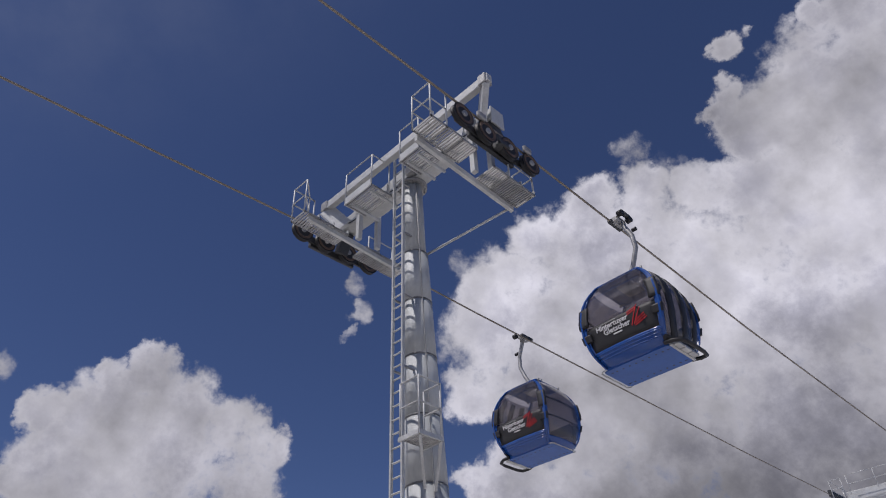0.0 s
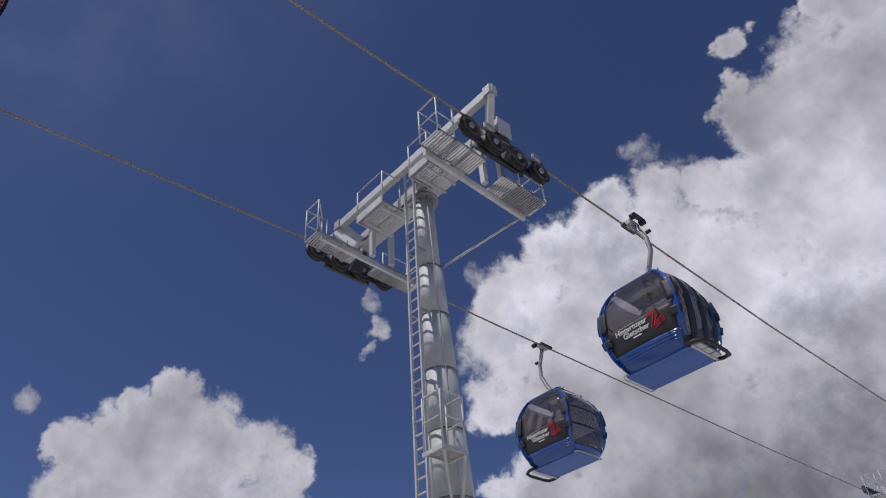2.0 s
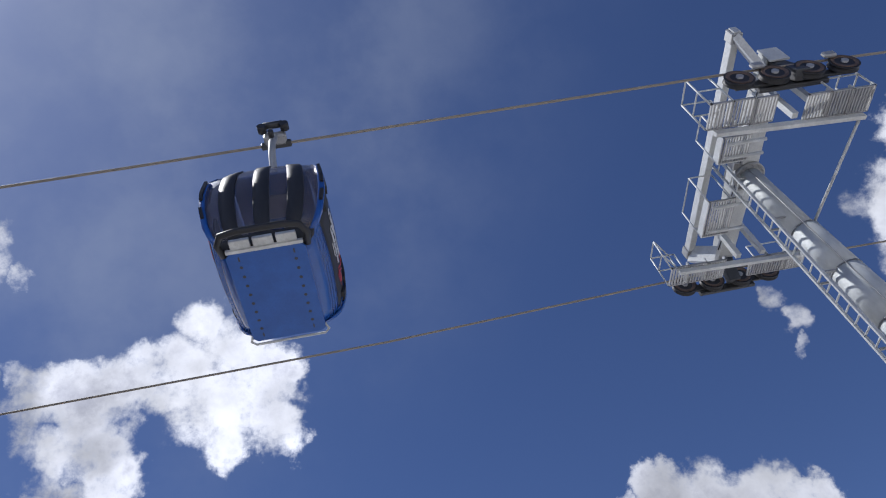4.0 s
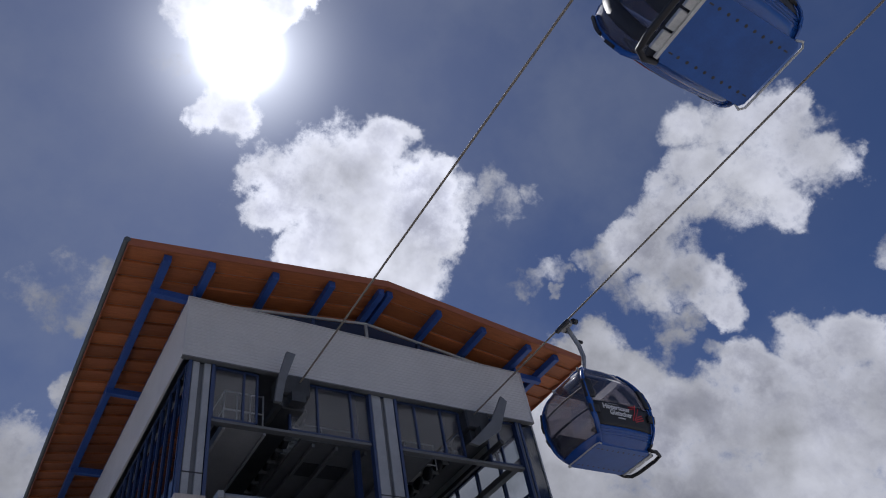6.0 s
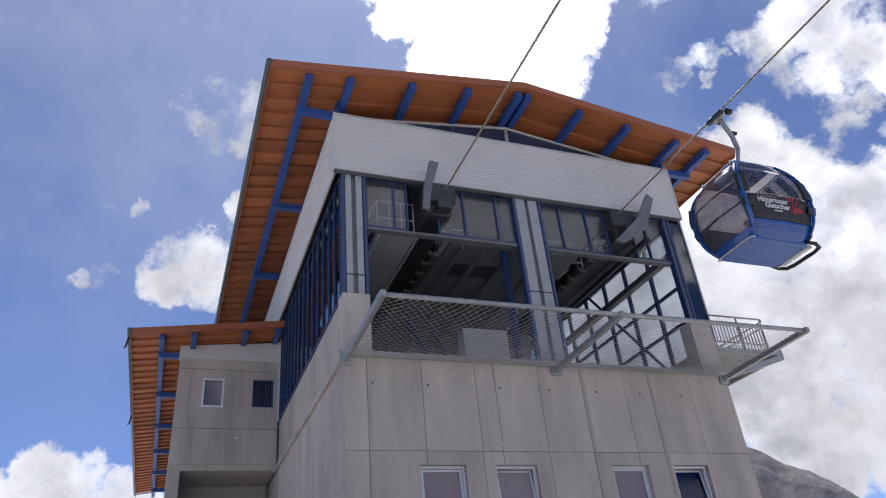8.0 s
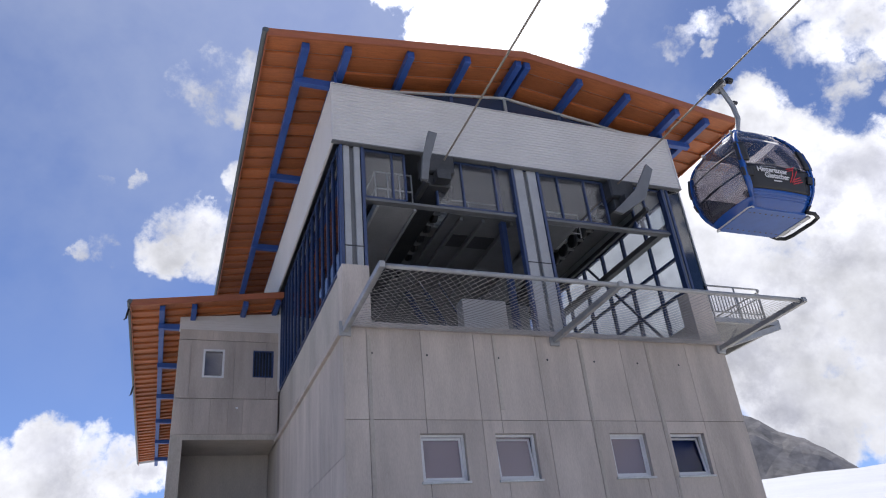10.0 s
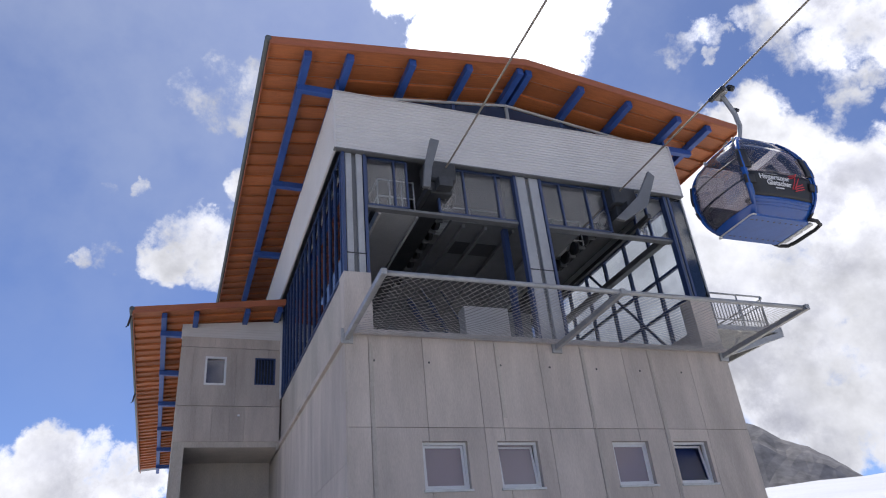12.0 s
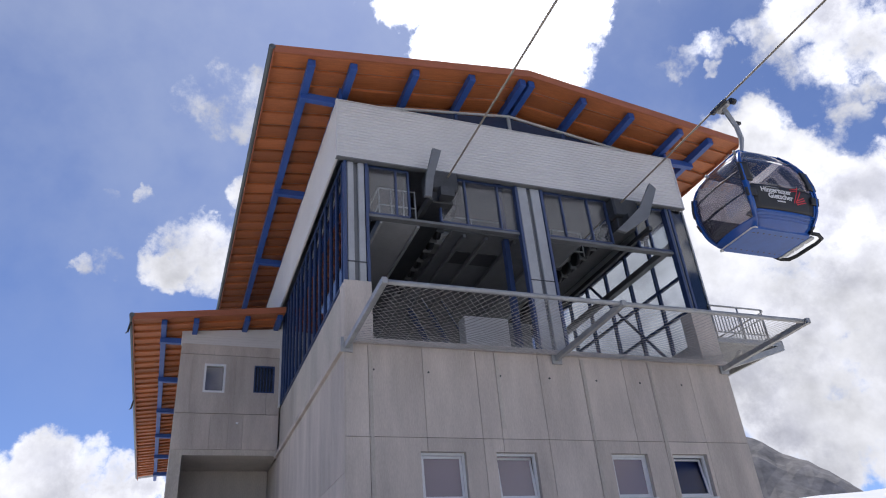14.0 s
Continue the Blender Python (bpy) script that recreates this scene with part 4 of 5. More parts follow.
def build_balcony():
    b = thing("side_balcony", "galvanised grating balcony with bar railing on knee braces", "balcony")
    x0, x1, y0, y1, z = XR + 0.02, 17.1, 15.02, 17.6, 8.92
    for y in (y0 + 0.05, y1):
        boxes("deck_beam", [(x0, x1, y - 0.05, y + 0.05, z - 0.2, z - 0.04)], GALV, b, bevel=0.008)
    boxes("edge_beam", [(x1, x1 + 0.08, y0, y1 + 0.05, z - 0.24, z)], GALV, b, bevel=0.008)
    bm = bmesh.new()
    for k in range(44):
        y = y0 + 0.14 + k * (y1 - y0 - 0.22) / 43
        box(bm, x0 + 0.02, x1 - 0.004, y - 0.016, y + 0.012, z - 0.035, z)
    part("grating", bm, GALV, b)
    rx, top = 16.88, z + 0.98
    # handrail with a rounded corner, going back along the outer side
    bend = [(rx - 0.22 * (1 - math.sin(a)), y0 + 0.22 * (1 - math.cos(a)), top) for a in (math.pi / 2 * k / 5 for k in range(6))]
    tubes("handrail", [[(x0, y0, top), *bend, (rx, y1, top)]], 0.028, GALV, b)
    for a, c in (((x0 + 0.03, y0 + 0.02), (rx - 0.2, y0 + 0.02)), ((rx, y0 + 0.2), (rx, y1))):
        for zz in (z + 0.14, z + 0.8):
            tubes("rail", [[(*a, zz), (*c, zz)]], 0.02, GALV, b, seg=6)
        n = 16 if a[1] == c[1] else 20
        for k in range(n + 1):
            p = [a[i] + (c[i] - a[i]) * k / n for i in (0, 1)]
            tubes("bar", [[(*p, z + 0.14), (*p, z + 0.8)]], 0.016, GALV, b, seg=6)
    for p in ((x0 + 0.04, y0), (15.75, y0), (rx - 0.2, y0), (rx, y0 + 0.22), (rx, y1)):
        tubes("post", [[(*p, z - 0.1), (*p, top)]], 0.024, GALV, b)
    for y in (y0 + 0.05, y1):
        beams("strut", [((x0 - 0.01, y, 7.95), (x1 + 0.02, y, z - 0.24))], 0.14, 0.17, GALV, b)
    for y in (y0 + 0.5, y1 - 0.5):
        beams("stay", [((x0 - 0.01, y, 7.5), (15.9, y, z - 0.2))], 0.06, 0.06, GALV, b)


def build_annex():
    ax0, ay, top = 0.05, 25.2, 11.85
    w0, w1, l0, l1 = (0.9, 1.64), (10.05, 11.11), (2.64, 3.38), (10.1, 11.13)
    walls = [(ax0, XL, ay + 0.05, ay + 0.35, w1[1] + 0.02, top), (ax0, XL, ay + 0.05, ay + 0.35, 7.87, w1[0]), (ax0, w0[0], ay + 0.05, ay + 0.35, w1[0], w1[1] + 0.02),
             (w0[1], l0[0], ay + 0.05, ay + 0.35, w1[0], w1[1] + 0.02), (l0[1], XL, ay + 0.05, ay + 0.35, w1[0], w1[1] + 0.02), (ax0, 0.43, ay + 0.05, ay + 0.35, 0, 7.87)]
    wall = tagged(boxes("wall_annex", walls, CONCRETE_RAW), "concrete annex wall with a deep open bay below", "wall", kind="structure")
    cells = [(ax0, 0.48, 9.3, 11.45), (0.48, 1.98, 9.3, 11.45), (1.98, 3.1, 9.3, 11.45), (3.1, XL - 0.01, 9.3, 11.45), (ax0, 1.2, 11.46, top), (1.2, XL - 0.01, 11.46, top)]
    cells += [(ax0, 0.7, 8.05, 9.28), (0.7, 1.25, 8.05, 9.28), (1.25, 1.85, 8.05, 9.28), (1.85, 2.35, 8.05, 9.28), (2.35, XL - 0.01, 8.05, 9.28)]
    for a, b, c, d in cells:
        bm = bmesh.new()
        pieces = [(a + 0.006, b - 0.006, ay + random.uniform(0, 0.012), ay + 0.05, c + 0.006, d - 0.006)]
        for hole in ((*w0, *w1), (*l0, *l1)):
            pieces = [q for p in pieces for q in with_hole(p[0], p[1], p[4], p[5], hole, p[2], p[3])]
        for p in pieces:
            box(bm, *p)
        part("panel", bm, CONCRETE, wall)
    tagged(boxes("wall_annex_west", [(ax0, ax0 + 0.3, ay + 0.35, YB, 0, 12.0)], CONCRETE_RAW), "concrete side wall of the annex", "wall", kind="structure")
    tagged(boxes("wall_bay", [(0.43, XL, ay + 2.4, ay + 2.6, 0, 7.87), (0.35, 0.43, ay + 0.35, ay + 2.4, 0, 7.87), (ax0, XL, ay + 0.35, ay + 2.6, 7.87, 8.0)], CONCRETE_RAW), "shaded concrete back of the open bay", "wall", kind="structure")
    bm = bmesh.new()
    prism(bm, [(ax0 - 0.03, top), (XL - 0.02, top), (XL - 0.02, 12.64), (ax0 - 0.03, 12.31)], ay + 0.0, ay + 0.3, "y")
    for k in range(7):
        z = top + 0.06 + k * 0.1
        box(bm, ax0 - 0.02, XL - 0.02, ay - 0.016, ay + 0.001, z, z + 0.055) if z < 12.24 else None
    tagged(part("cladding_annex", bm, SHEET), "white ribbed sheet strip under the annex roof", "cladding", kind="structure")
    w = tagged(new("window_6"), "small white-framed window in the annex wall", "window", kind="structure")
    a, b, c, d = *w0, *w1
    boxes("window_frame", [(a, b, ay - 0.02, ay + 0.1, c, c + 0.07), (a, b, ay - 0.02, ay + 0.1, d - 0.07, d), (a, a + 0.07, ay - 0.02, ay + 0.1, c + 0.07, d - 0.07), (b - 0.07, b, ay - 0.02, ay + 0.1, c + 0.07, d - 0.07)], WHITE, w)
    boxes("pane", [(a + 0.07, b - 0.07, ay + 0.06, ay + 0.07, c + 0.07, d - 0.07)], GLASS_DARK, w)
    tagged(boxes("blind", [(a, b, ay + 0.4, ay + 0.42, c, d)], BLIND), "cloth backing hung behind a window", "blind")
    v = tagged(new("window_7"), "blue louvred ventilation opening in concrete", "window", kind="structure")
    a, b, c, d = *l0, *l1
    boxes("window_frame", [(a, b, ay + 0.01, ay + 0.1, c, c + 0.05), (a, b, ay + 0.01, ay + 0.1, d - 0.05, d), (a, a + 0.05, ay + 0.01, ay + 0.1, c + 0.05, d - 0.05), (b - 0.05, b, ay + 0.01, ay + 0.1, c + 0.05, d - 0.05)], BLUE_STEEL, v)
    for k in range(6):
        x = a + 0.12 + k * 0.11
        boxes("slat", [(x, x + 0.03, ay + 0.03, ay + 0.12, c + 0.05, d - 0.05)], BLUE_STEEL, v)
    boxes("backing", [(a, b, ay + 0.2, ay + 0.22, c, d)], DARK, v)
    tagged(boxes("wall_socket", [(2.1, 2.19, ay - 0.03, ay + 0.02, 8.93, 9.0)], WHITE, bevel=0.01), "small white box on the concrete wall", "fitting")
    # roof of the annex: one slope up to the hall
    roof = tagged(new("roof_annex"), "single-pitch annex roof with orange boards and blue timbers", "roof", kind="structure")
    ex, y0, y1 = -1.6, 23.95, 48.7

    def rz(x):
        return 12.31 + (x - ex) * 0.128
    bm = bmesh.new()
    prism(bm, [(ex, rz(ex) - 0.11), (XL - 0.06, rz(XL) - 0.11), (XL - 0.06, rz(XL)), (ex, rz(ex))], y0 + 0.03, y1, "y")
    part("roof_sheet", bm, ROOF_TILE, roof)
    bm = bmesh.new()
    prism(bm, [(ex, rz(ex) - 0.22), (XL - 0.06, rz(XL) - 0.22), (XL - 0.06, rz(XL) + 0.01), (ex, rz(ex) + 0.01)], y0 - 0.03, y0 + 0.026, "y")
    part("bargeboard", bm, FASCIA, roof)
    y = y0 + 0.03
    while y < y1 - 0.7:
        bm = bmesh.new()
        pts = [(x, yy, rz(x) - 0.114 - dz) for x in (ex + 0.02, XL - 0.07) for yy, dz in ((y, 0.0), (y + 0.6, 0.0), (y + 0.6, 0.004), (y, 0.085))]
        v = [bm.verts.new(p) for p in pts]
        for f in ((0, 1, 2, 3), (7, 6, 5, 4), (0, 4, 5, 1), (1, 5, 6, 2), (2, 6, 7, 3), (3, 7, 4, 0)):
            bm.faces.new([v[i] for i in f])
        part("board", bm, WOOD, roof)
        y += 0.62
    for x in (-0.6, 0.45, 2.2, 3.35):
        t = rz(x) - 0.18
        boxes("purlin", [(x - 0.09, x + 0.09, y0 + 0.2, y1, t - 0.2, t)], BLUE, roof, bevel=0.008)
    yy = ay + 0.2
    while yy < y1:
        boxes("bracket", [(-0.7, ax0 + 0.02, yy - 0.09, yy + 0.09, rz(-0.6) - 0.56, rz(-0.6) - 0.36)], BLUE, roof, bevel=0.008)
        yy += 4.2
    tubes("gutter", [[(ex - 0.05, y0 - 0.04, rz(ex) - 0.06), (ex - 0.05, y1, rz(ex) - 0.06)]], 0.085, GUTTER, roof, "dark half-round metal gutter", 10)
    boxes("eave_board", [(ex - 0.015, ex + 0.015, y0, y1, rz(ex) - 0.24, rz(ex) - 0.02)], FASCIA, roof)
    for yy in (24.4, 33.0):
        tubes("gutter_spout", [[(ex - 0.08, yy, rz(ex) - 0.1), (ex - 0.14, yy, rz(ex) - 0.5), (ex - 0.2, yy, rz(ex) - 0.55)]], 0.035, GUTTER, roof)


build_walls()
build_band()
build_roof()
build_gable()
build_glazing()
build_end_flashing()
build_front_windows()
build_columns()
build_hall()
build_net()
build_balcony()
build_annex()

# ---- ropes ----
ROPE_NEAR, ROPE_FAR = 6.5, 12.2


def build_ropes():
    for x, zt, label in ((ROPE_NEAR, 13.0, "thick twisted steel haul rope running into the station"), (ROPE_FAR, 13.12, "thick twisted steel haul rope running out of the station")):
        if x == ROPE_NEAR:
            pts = [(x, 24, 12.95), (x, 14.6, 13.0), (x, 4, 12.98), (x, -7.2, 13.02), (x, -9.7, 12.96), (x, -20, 12.62), (x, -32, 12.6), (x, -70, 12.6)]
        else:
            pts = [(x, 24, 13.0), (x, 14.6, 13.03), (x, 0, 13.06), (x, -7.2, 13.34), (x, -9.7, 13.38), (x, -14, 13.34), (x, -32, 13.36), (x, -42, 13.5), (x, -70, 13.6)]
        fine = []
        for a, b in zip(pts, pts[1:]):
            n = max(2, int(abs(a[1] - b[1]) / 1.5))
            fine += [tuple(a[i] + (b[i] - a[i]) * k / n for i in range(3)) for k in range(n)]
        fine.append(pts[-1])
        tagged(tubes("haul_rope", [fine], 0.026, ROPE, seg=10), label, "rope", "haul ropes")


# ---- lift tower ----
TX, TY = 9.3, -8.65


def grate(bm, x0, x1, y0, y1, z):
    """A stair-tread grating of corrugated strips with edge bars."""
    box(bm, x0, x1, y0, y0 + 0.02, z - 0.05, z)
    box(bm, x0, x1, y1 - 0.02, y1, z - 0.05, z)
    box(bm, x0, x0 + 0.02, y0, y1, z - 0.05, z)
    box(bm, x1 - 0.02, x1, y0, y1, z - 0.05, z)
    n = max(3, int((y1 - y0) / 0.06))
    for k in range(1, n):
        y = y0 + (y1 - y0) * k / n
        box(bm, x0 + 0.02, x1 - 0.02, y - 0.018, y + 0.012, z - 0.045, z - 0.01)


def railing(parent, pts, z, h=1.0, mid=True):
    """Round-bar railing along points at the deck height z."""
    for p in pts:
        tubes("rail_post", [[(*p, z), (*p, z + h)]], 0.02, WHITE_STEEL, parent, seg=6)
    for a, b in zip(pts, pts[1:]):
        for hh in (h, h * 0.52) if mid else (h,):
            tubes("rail_bar", [[(*a, z + hh), (*b, z + hh)]], 0.018, WHITE_STEEL, parent, seg=6)


def sheave(parent, x, y, z, r=0.29):
    bm = bmesh.new()
    tube(bm, [(x - 0.06, y, z), (x - 0.045, y, z), (x - 0.02, y, z), (x + 0.02, y, z), (x + 0.045, y, z), (x + 0.06, y, z)], r, 24, [r, r, r * 0.9, r * 0.9, r, r])
    w = part("sheave", bm, RUBBER, parent)
    bm = bmesh.new()
    for s in (-1, 1):
        ring = []
        for q, o in ((r * 0.86, 0.06), (r * 0.86, 0.075), (r * 0.66, 0.075), (r * 0.62, 0.06)):
            ring.append([bm.verts.new((x + s * o, y + q * math.cos(k), z + q * math.sin(k))) for k in (2 * math.pi * j / 22 for j in range(22))])
        for a, b in zip(ring, ring[1:]):
            for j in range(22):
                bm.faces.new((a[j], a[(j + 1) % 22], b[(j + 1) % 22], b[j]))
    part("rim", bm, RUST, w)
    bm = bmesh.new()
    tube(bm, [(x - 0.1, y, z), (x + 0.1, y, z)], r * 0.24, 12)
    part("hub", bm, GALV, w)


def build_tower():
    t = thing("lift_tower", "galvanised tubular lift tower with ladder and maintenance platforms", "lift tower")

    px = TX + 0.07

    def axis(z):
        return TY + 0.02 - 0.042 * (13.3 - z)
    # tapered sections with a thin lap ring at each joint
    cuts = [(0.0, 0.57), (3.3, 0.48), (6.05, 0.405), (7.37, 0.374), (8.68, 0.344), (10.02, 0.314), (11.3, 0.29)]
    for (z0, r0), (z1, r1) in zip(cuts, cuts[1:]):
        bm = bmesh.new()
        tube(bm, [(px, axis(z0), z0), (px, axis(z1), z1)], 1, 40, [r0, r1])
        part("pole_section", bm, POLE_MAT, t)
        bm = bmesh.new()
        tube(bm, [(px, axis(z1), z1 - 0.02), (px, axis(z1), z1 + 0.008)], r1 + 0.008, 40)
        part("joint_ring", bm, GREY, t)
    bm = bmesh.new()
    tube(bm, [(px, axis(11.3), 11.31), (px, axis(13.35), 13.38)], 1, 40, [0.25, 0.245])
    part("pole_top", bm, POLE_MAT, t)
    bm = bmesh.new()
    tube(bm, [(px, TY, 13.36), (px, TY, 13.44)], 0.36, 32)
    part("flange", bm, GALV, t)
    for k in range(16):
        a = 2 * math.pi * k / 16
        tubes("bolt", [[(px + 0.31 * math.cos(a), TY + 0.31 * math.sin(a), 13.3), (px + 0.31 * math.cos(a), TY + 0.31 * math.sin(a), 13.5)]], 0.022, GALV, t, seg=6)
    # crossarm
    for s in (-1, 1):
        bm = bmesh.new()
        prism(bm, [(TX, 13.44), (TX + s * 2.75, 13.5), (TX + s * 2.75, 13.82), (TX, 14.0)], TY - 0.2, TY + 0.2, "y")
        part("crossarm", bm, WHITE_STEEL, t, bevel=0.012)
        boxes("end_plate", [(TX + s * 2.75 - 0.02, TX + s * 2.75 + 0.02, TY - 0.21, TY + 0.21, 13.35, 13.86)], WHITE_STEEL, t)
    bm = bmesh.new()
    tube(bm, [(TX - 0.55, TY + 0.204, 13.68), (TX - 0.55, TY + 0.19, 13.68)], 0.07, 14)
    part("hand_hole", bm, DARK, t)
    # rope lifting frame above the crossarm
    beams("lifting_beam", [((6.15, TY + 0.62, 14.15), (12.2, TY + 0.62, 14.15))], 0.16, 0.24, WHITE_STEEL, t, bevel=0.01)
    for x in (6.3, 12.1):
        beams("lifting_gusset", [((x, TY + 0.62, 14.05), (x + 0.45 if x < 9 else x - 0.45, TY + 0.3, 13.4))], 0.14, 0.42, WHITE_STEEL, t, bevel=0.01)
        boxes("lifting_head", [(x - 0.12, x + 0.12, TY + 0.5, TY + 0.74, 14.0, 14.3)], GALV, t, bevel=0.02)
    # platforms under both ropes
    for x0, x1, z, zs, rope, yn in ((6.55, 7.08, 12.1, 12.72, ROPE_NEAR, -6.54), (11.05, 11.58, 12.62, 13.08, ROPE_FAR, -6.7)):
        inner = x1 if rope == ROPE_NEAR else x0
        beams("platform_beam", [((inner + 0.06, yn - 0.15, z - 0.09), (inner + 0.2, yn - 3.25, z - 0.09))], 0.09, 0.15, WHITE_STEEL, t, bevel=0.008)
        for a, b, dx in ((0, 0.42, 0), (0.44, 0.86, 0), (0.88, 1.32, 0.02), (1.96, 2.4, 0.12), (2.42, 2.86, 0.13), (2.88, 3.32, 0.14)):
            bm = bmesh.new()
            grate(bm, x0 - 0.03 + dx, x1 + dx, yn - b, yn - a, z)
            part("grating", bm, GALV, t)
            beams("grating_edge", [((x0 - 0.03 + dx, yn - b, z + 0.03), (x1 + dx, yn - b, z + 0.03))], 0.03, 0.14, WHITE_STEEL, t)
        outer = x0 if inner == x1 else x1
        railing(t, [(x1, yn - 0.6), (x1, yn), (x0, yn), (outer, yn - 0.45)], z)
        railing(t, [(outer + 0.14, yn - 2.5), (outer + 0.14, yn - 3.32), (inner + 0.14, yn - 3.32)], z, 0.95)
        beams("hanger", [((inner, TY + 0.3, z), (inner, TY + 0.3, 13.9)), ((inner, TY - 0.3, z), (inner, TY - 0.3, 13.9))], 0.12, 0.12, WHITE_STEEL, t, up=(0, 1, 0))
        # sheave train
        train = thing("sheave_train", "dark sheave battery carrying the haul rope", "sheave train", group="sheave trains")
        for k in range(4):
            sheave(train, rope, -7.42 - 0.72 * k, zs)
        for a, b in ((-7.42, -8.14), (-8.86, -9.58)):
            beams("rocker", [((rope + 0.13, a + 0.1, zs - 0.02), (rope + 0.13, b - 0.1, zs - 0.02))], 0.06, 0.2, DARK, train, bevel=0.01)
        beams("main_rocker", [((rope + 0.2, -7.78, zs - 0.1), (rope + 0.2, -9.22, zs - 0.1))], 0.1, 0.22, DARK, train, bevel=0.02)
        for y in (-7.9, -9.4):
            boxes("rope_catcher", [(rope - 0.16, rope - 0.07, y - 0.13, y + 0.13, zs + 0.16, zs + 0.34)], GALV, train, bevel=0.03)
        s = 1 if rope == ROPE_NEAR else -1
        beams("carrier", [((rope, TY, zs - 0.15), (rope + s * 0.25, TY, 13.5))], 0.3, 0.24, DARK, train, bevel=0.02)
    # work baskets hung between the crossarm and the lifting beam
    for x0, x1 in ((9.66, 10.66), (8.0, 8.64)):
        y0, y1, z = TY + 0.42, TY + 1.06, 13.1
        bm = bmesh.new()
        grate(bm, x0, x1, y0, y1, z)
        part("grating", bm, GALV, t)
        boxes("toe_board", [(x0, x1, y1, y1 + 0.02, z - 0.05, z + 0.16)], WHITE_STEEL, t)
        boxes("side_plate", [(x1, x1 + 0.02, y0, y1 + 0.02, z - 0.05, z + 0.3)], WHITE_STEEL, t)
        for x in (x0 + 0.15, x1 - 0.15):
            tubes("support_tube", [[(x, TY + 0.1, z - 0.09), (x, y1 - 0.1, z - 0.09)]], 0.04, WHITE_STEEL, t)
        railing(t, [(x1, y1 + 0.01), (x0, y1 + 0.01), (x0, y0 + 0.1)], z, 0.95, mid=False)
    # clamps and cable along the crossarm
    for x in (7.4, 7.9, 8.5, 10.1, 10.7, 11.3):
        boxes("arm_rib", [(x - 0.02, x + 0.02, TY + 0.19, TY + 0.23, 13.47, 13.9)], WHITE_STEEL, t)
    tubes("arm_cable", [[(6.9 + 0.4 * k, TY + 0.26, 13.5 - 0.05 * (k % 2)) for k in range(13)]], 0.014, RUBBER, t, seg=6)
    boxes("junction_box", [(9.0, 9.2, TY + 0.24, TY + 0.4, 13.45, 13.72)], GALV, t, bevel=0.012)
    tubes("brace", [[(px - 0.05, axis(11.3) - 0.24, 11.42), (7.3, -9.7, 12.0)]], 0.03, WHITE_STEEL, t)
    tubes("brace", [[(px + 0.05, axis(11.3) - 0.24, 11.42), (11.3, -9.9, 12.52)]], 0.03, WHITE_STEEL, t)
    # ladder on the sunny side
    lx0, lx1, ly = 9.24, 9.55, -8.22
    for x in (lx0, lx1):
        beams("ladder_rail", [((x, ly, 0.3), (x, ly, 14.45))], 0.045, 0.06, WHITE_STEEL, t, up=(0, 1, 0))
    z = 0.5
    while z < 14.4:
        tubes("rung", [[(lx0, ly, z), (lx1, ly, z)]], 0.019, WHITE_STEEL, t, seg=6)
        z += 0.28
    for z in (2.0, 4.0, 5.6, 8.3, 10.0, 11.7, 13.2):
        r = 0.28 + max(0, 11.6 - z) * 0.024
        for x in (lx0, lx1):
            beams("standoff", [((x, ly - 0.02, z), (x, axis(z) + r * 0.75, z))], 0.04, 0.04, GALV, t)
    tubes("conduit", [[(px - 0.27 - 0.022 * max(0, 11.6 - z), axis(z) + 0.12 + 0.012 * max(0, 11.6 - z), z) for z in (1, 4, 8, 11.4, 13.3)]], 0.012, GALV, t)
    # small rest platform
    bm = bmesh.new()
    grate(bm, 8.5, 9.0, -8.5, -7.95, 6.65)
    part("rest_grating", bm, GALV, t)
    beams("rest_frame", [((8.48, -7.93, 6.6), (9.02, -7.93, 6.6)), ((8.48, -8.52, 6.6), (9.02, -8.52, 6.6)), ((8.48, -8.52, 6.6), (8.48, -7.93, 6.6))], 0.04, 0.08, WHITE_STEEL, t)
    railing(t, [(9.0, -7.95), (8.5, -7.95), (8.5, -8.5), (8.95, -8.5)], 6.65, 1.05)
    beams("rest_strut", [((8.5, -7.97, 6.56), (8.95, -8.5, 5.85)), ((8.5, -8.48, 6.56), (8.95, -8.75, 5.85))], 0.05, 0.05, WHITE_STEEL, t)


def build_far_tower():
    """Next tower of the line, far down the slope."""
    t = thing("far_lift_tower", "distant pale lift tower with railed platforms", "lift tower")
    x, y, z = 9.35, -43.0, 13.3
    bm = bmesh.new()
    tube(bm, [(x, y, 0), (x, y, z)], 1, 24, [0.75, 0.4])
    part("pole_section", bm, POLE_MAT, t)
    boxes("crossarm", [(6.9, 11.8, y - 0.25, y + 0.25, z, z + 0.5)], WHITE_STEEL, t, bevel=0.02)
    for xa, xb in ((6.7, 7.3), (11.4, 12.0)):
        bm = bmesh.new()
        grate(bm, xa, xb, y - 1.9, y + 1.9, z - 0.2)
        part("grating", bm, GALV, t)
        railing(t, [(xa, y + 1.9), (xb, y + 1.9), (xb, y), (xb, y - 1.9)], z - 0.2)
        boxes("sheave_beam", [(xa - 0.3, xa - 0.1, y - 1.6, y + 1.6, z + 0.1, z + 0.45)] if xa < 9 else [(xb + 0.1, xb + 0.3, y - 1.6, y + 1.6, z + 0.1, z + 0.45)], DARK, t)
    railing(t, [(7.3, y + 0.8), (8.6, y + 0.8), (10, y + 0.8), (11.4, y + 0.8)], z + 0.2)


build_ropes()
build_tower()
build_far_tower()

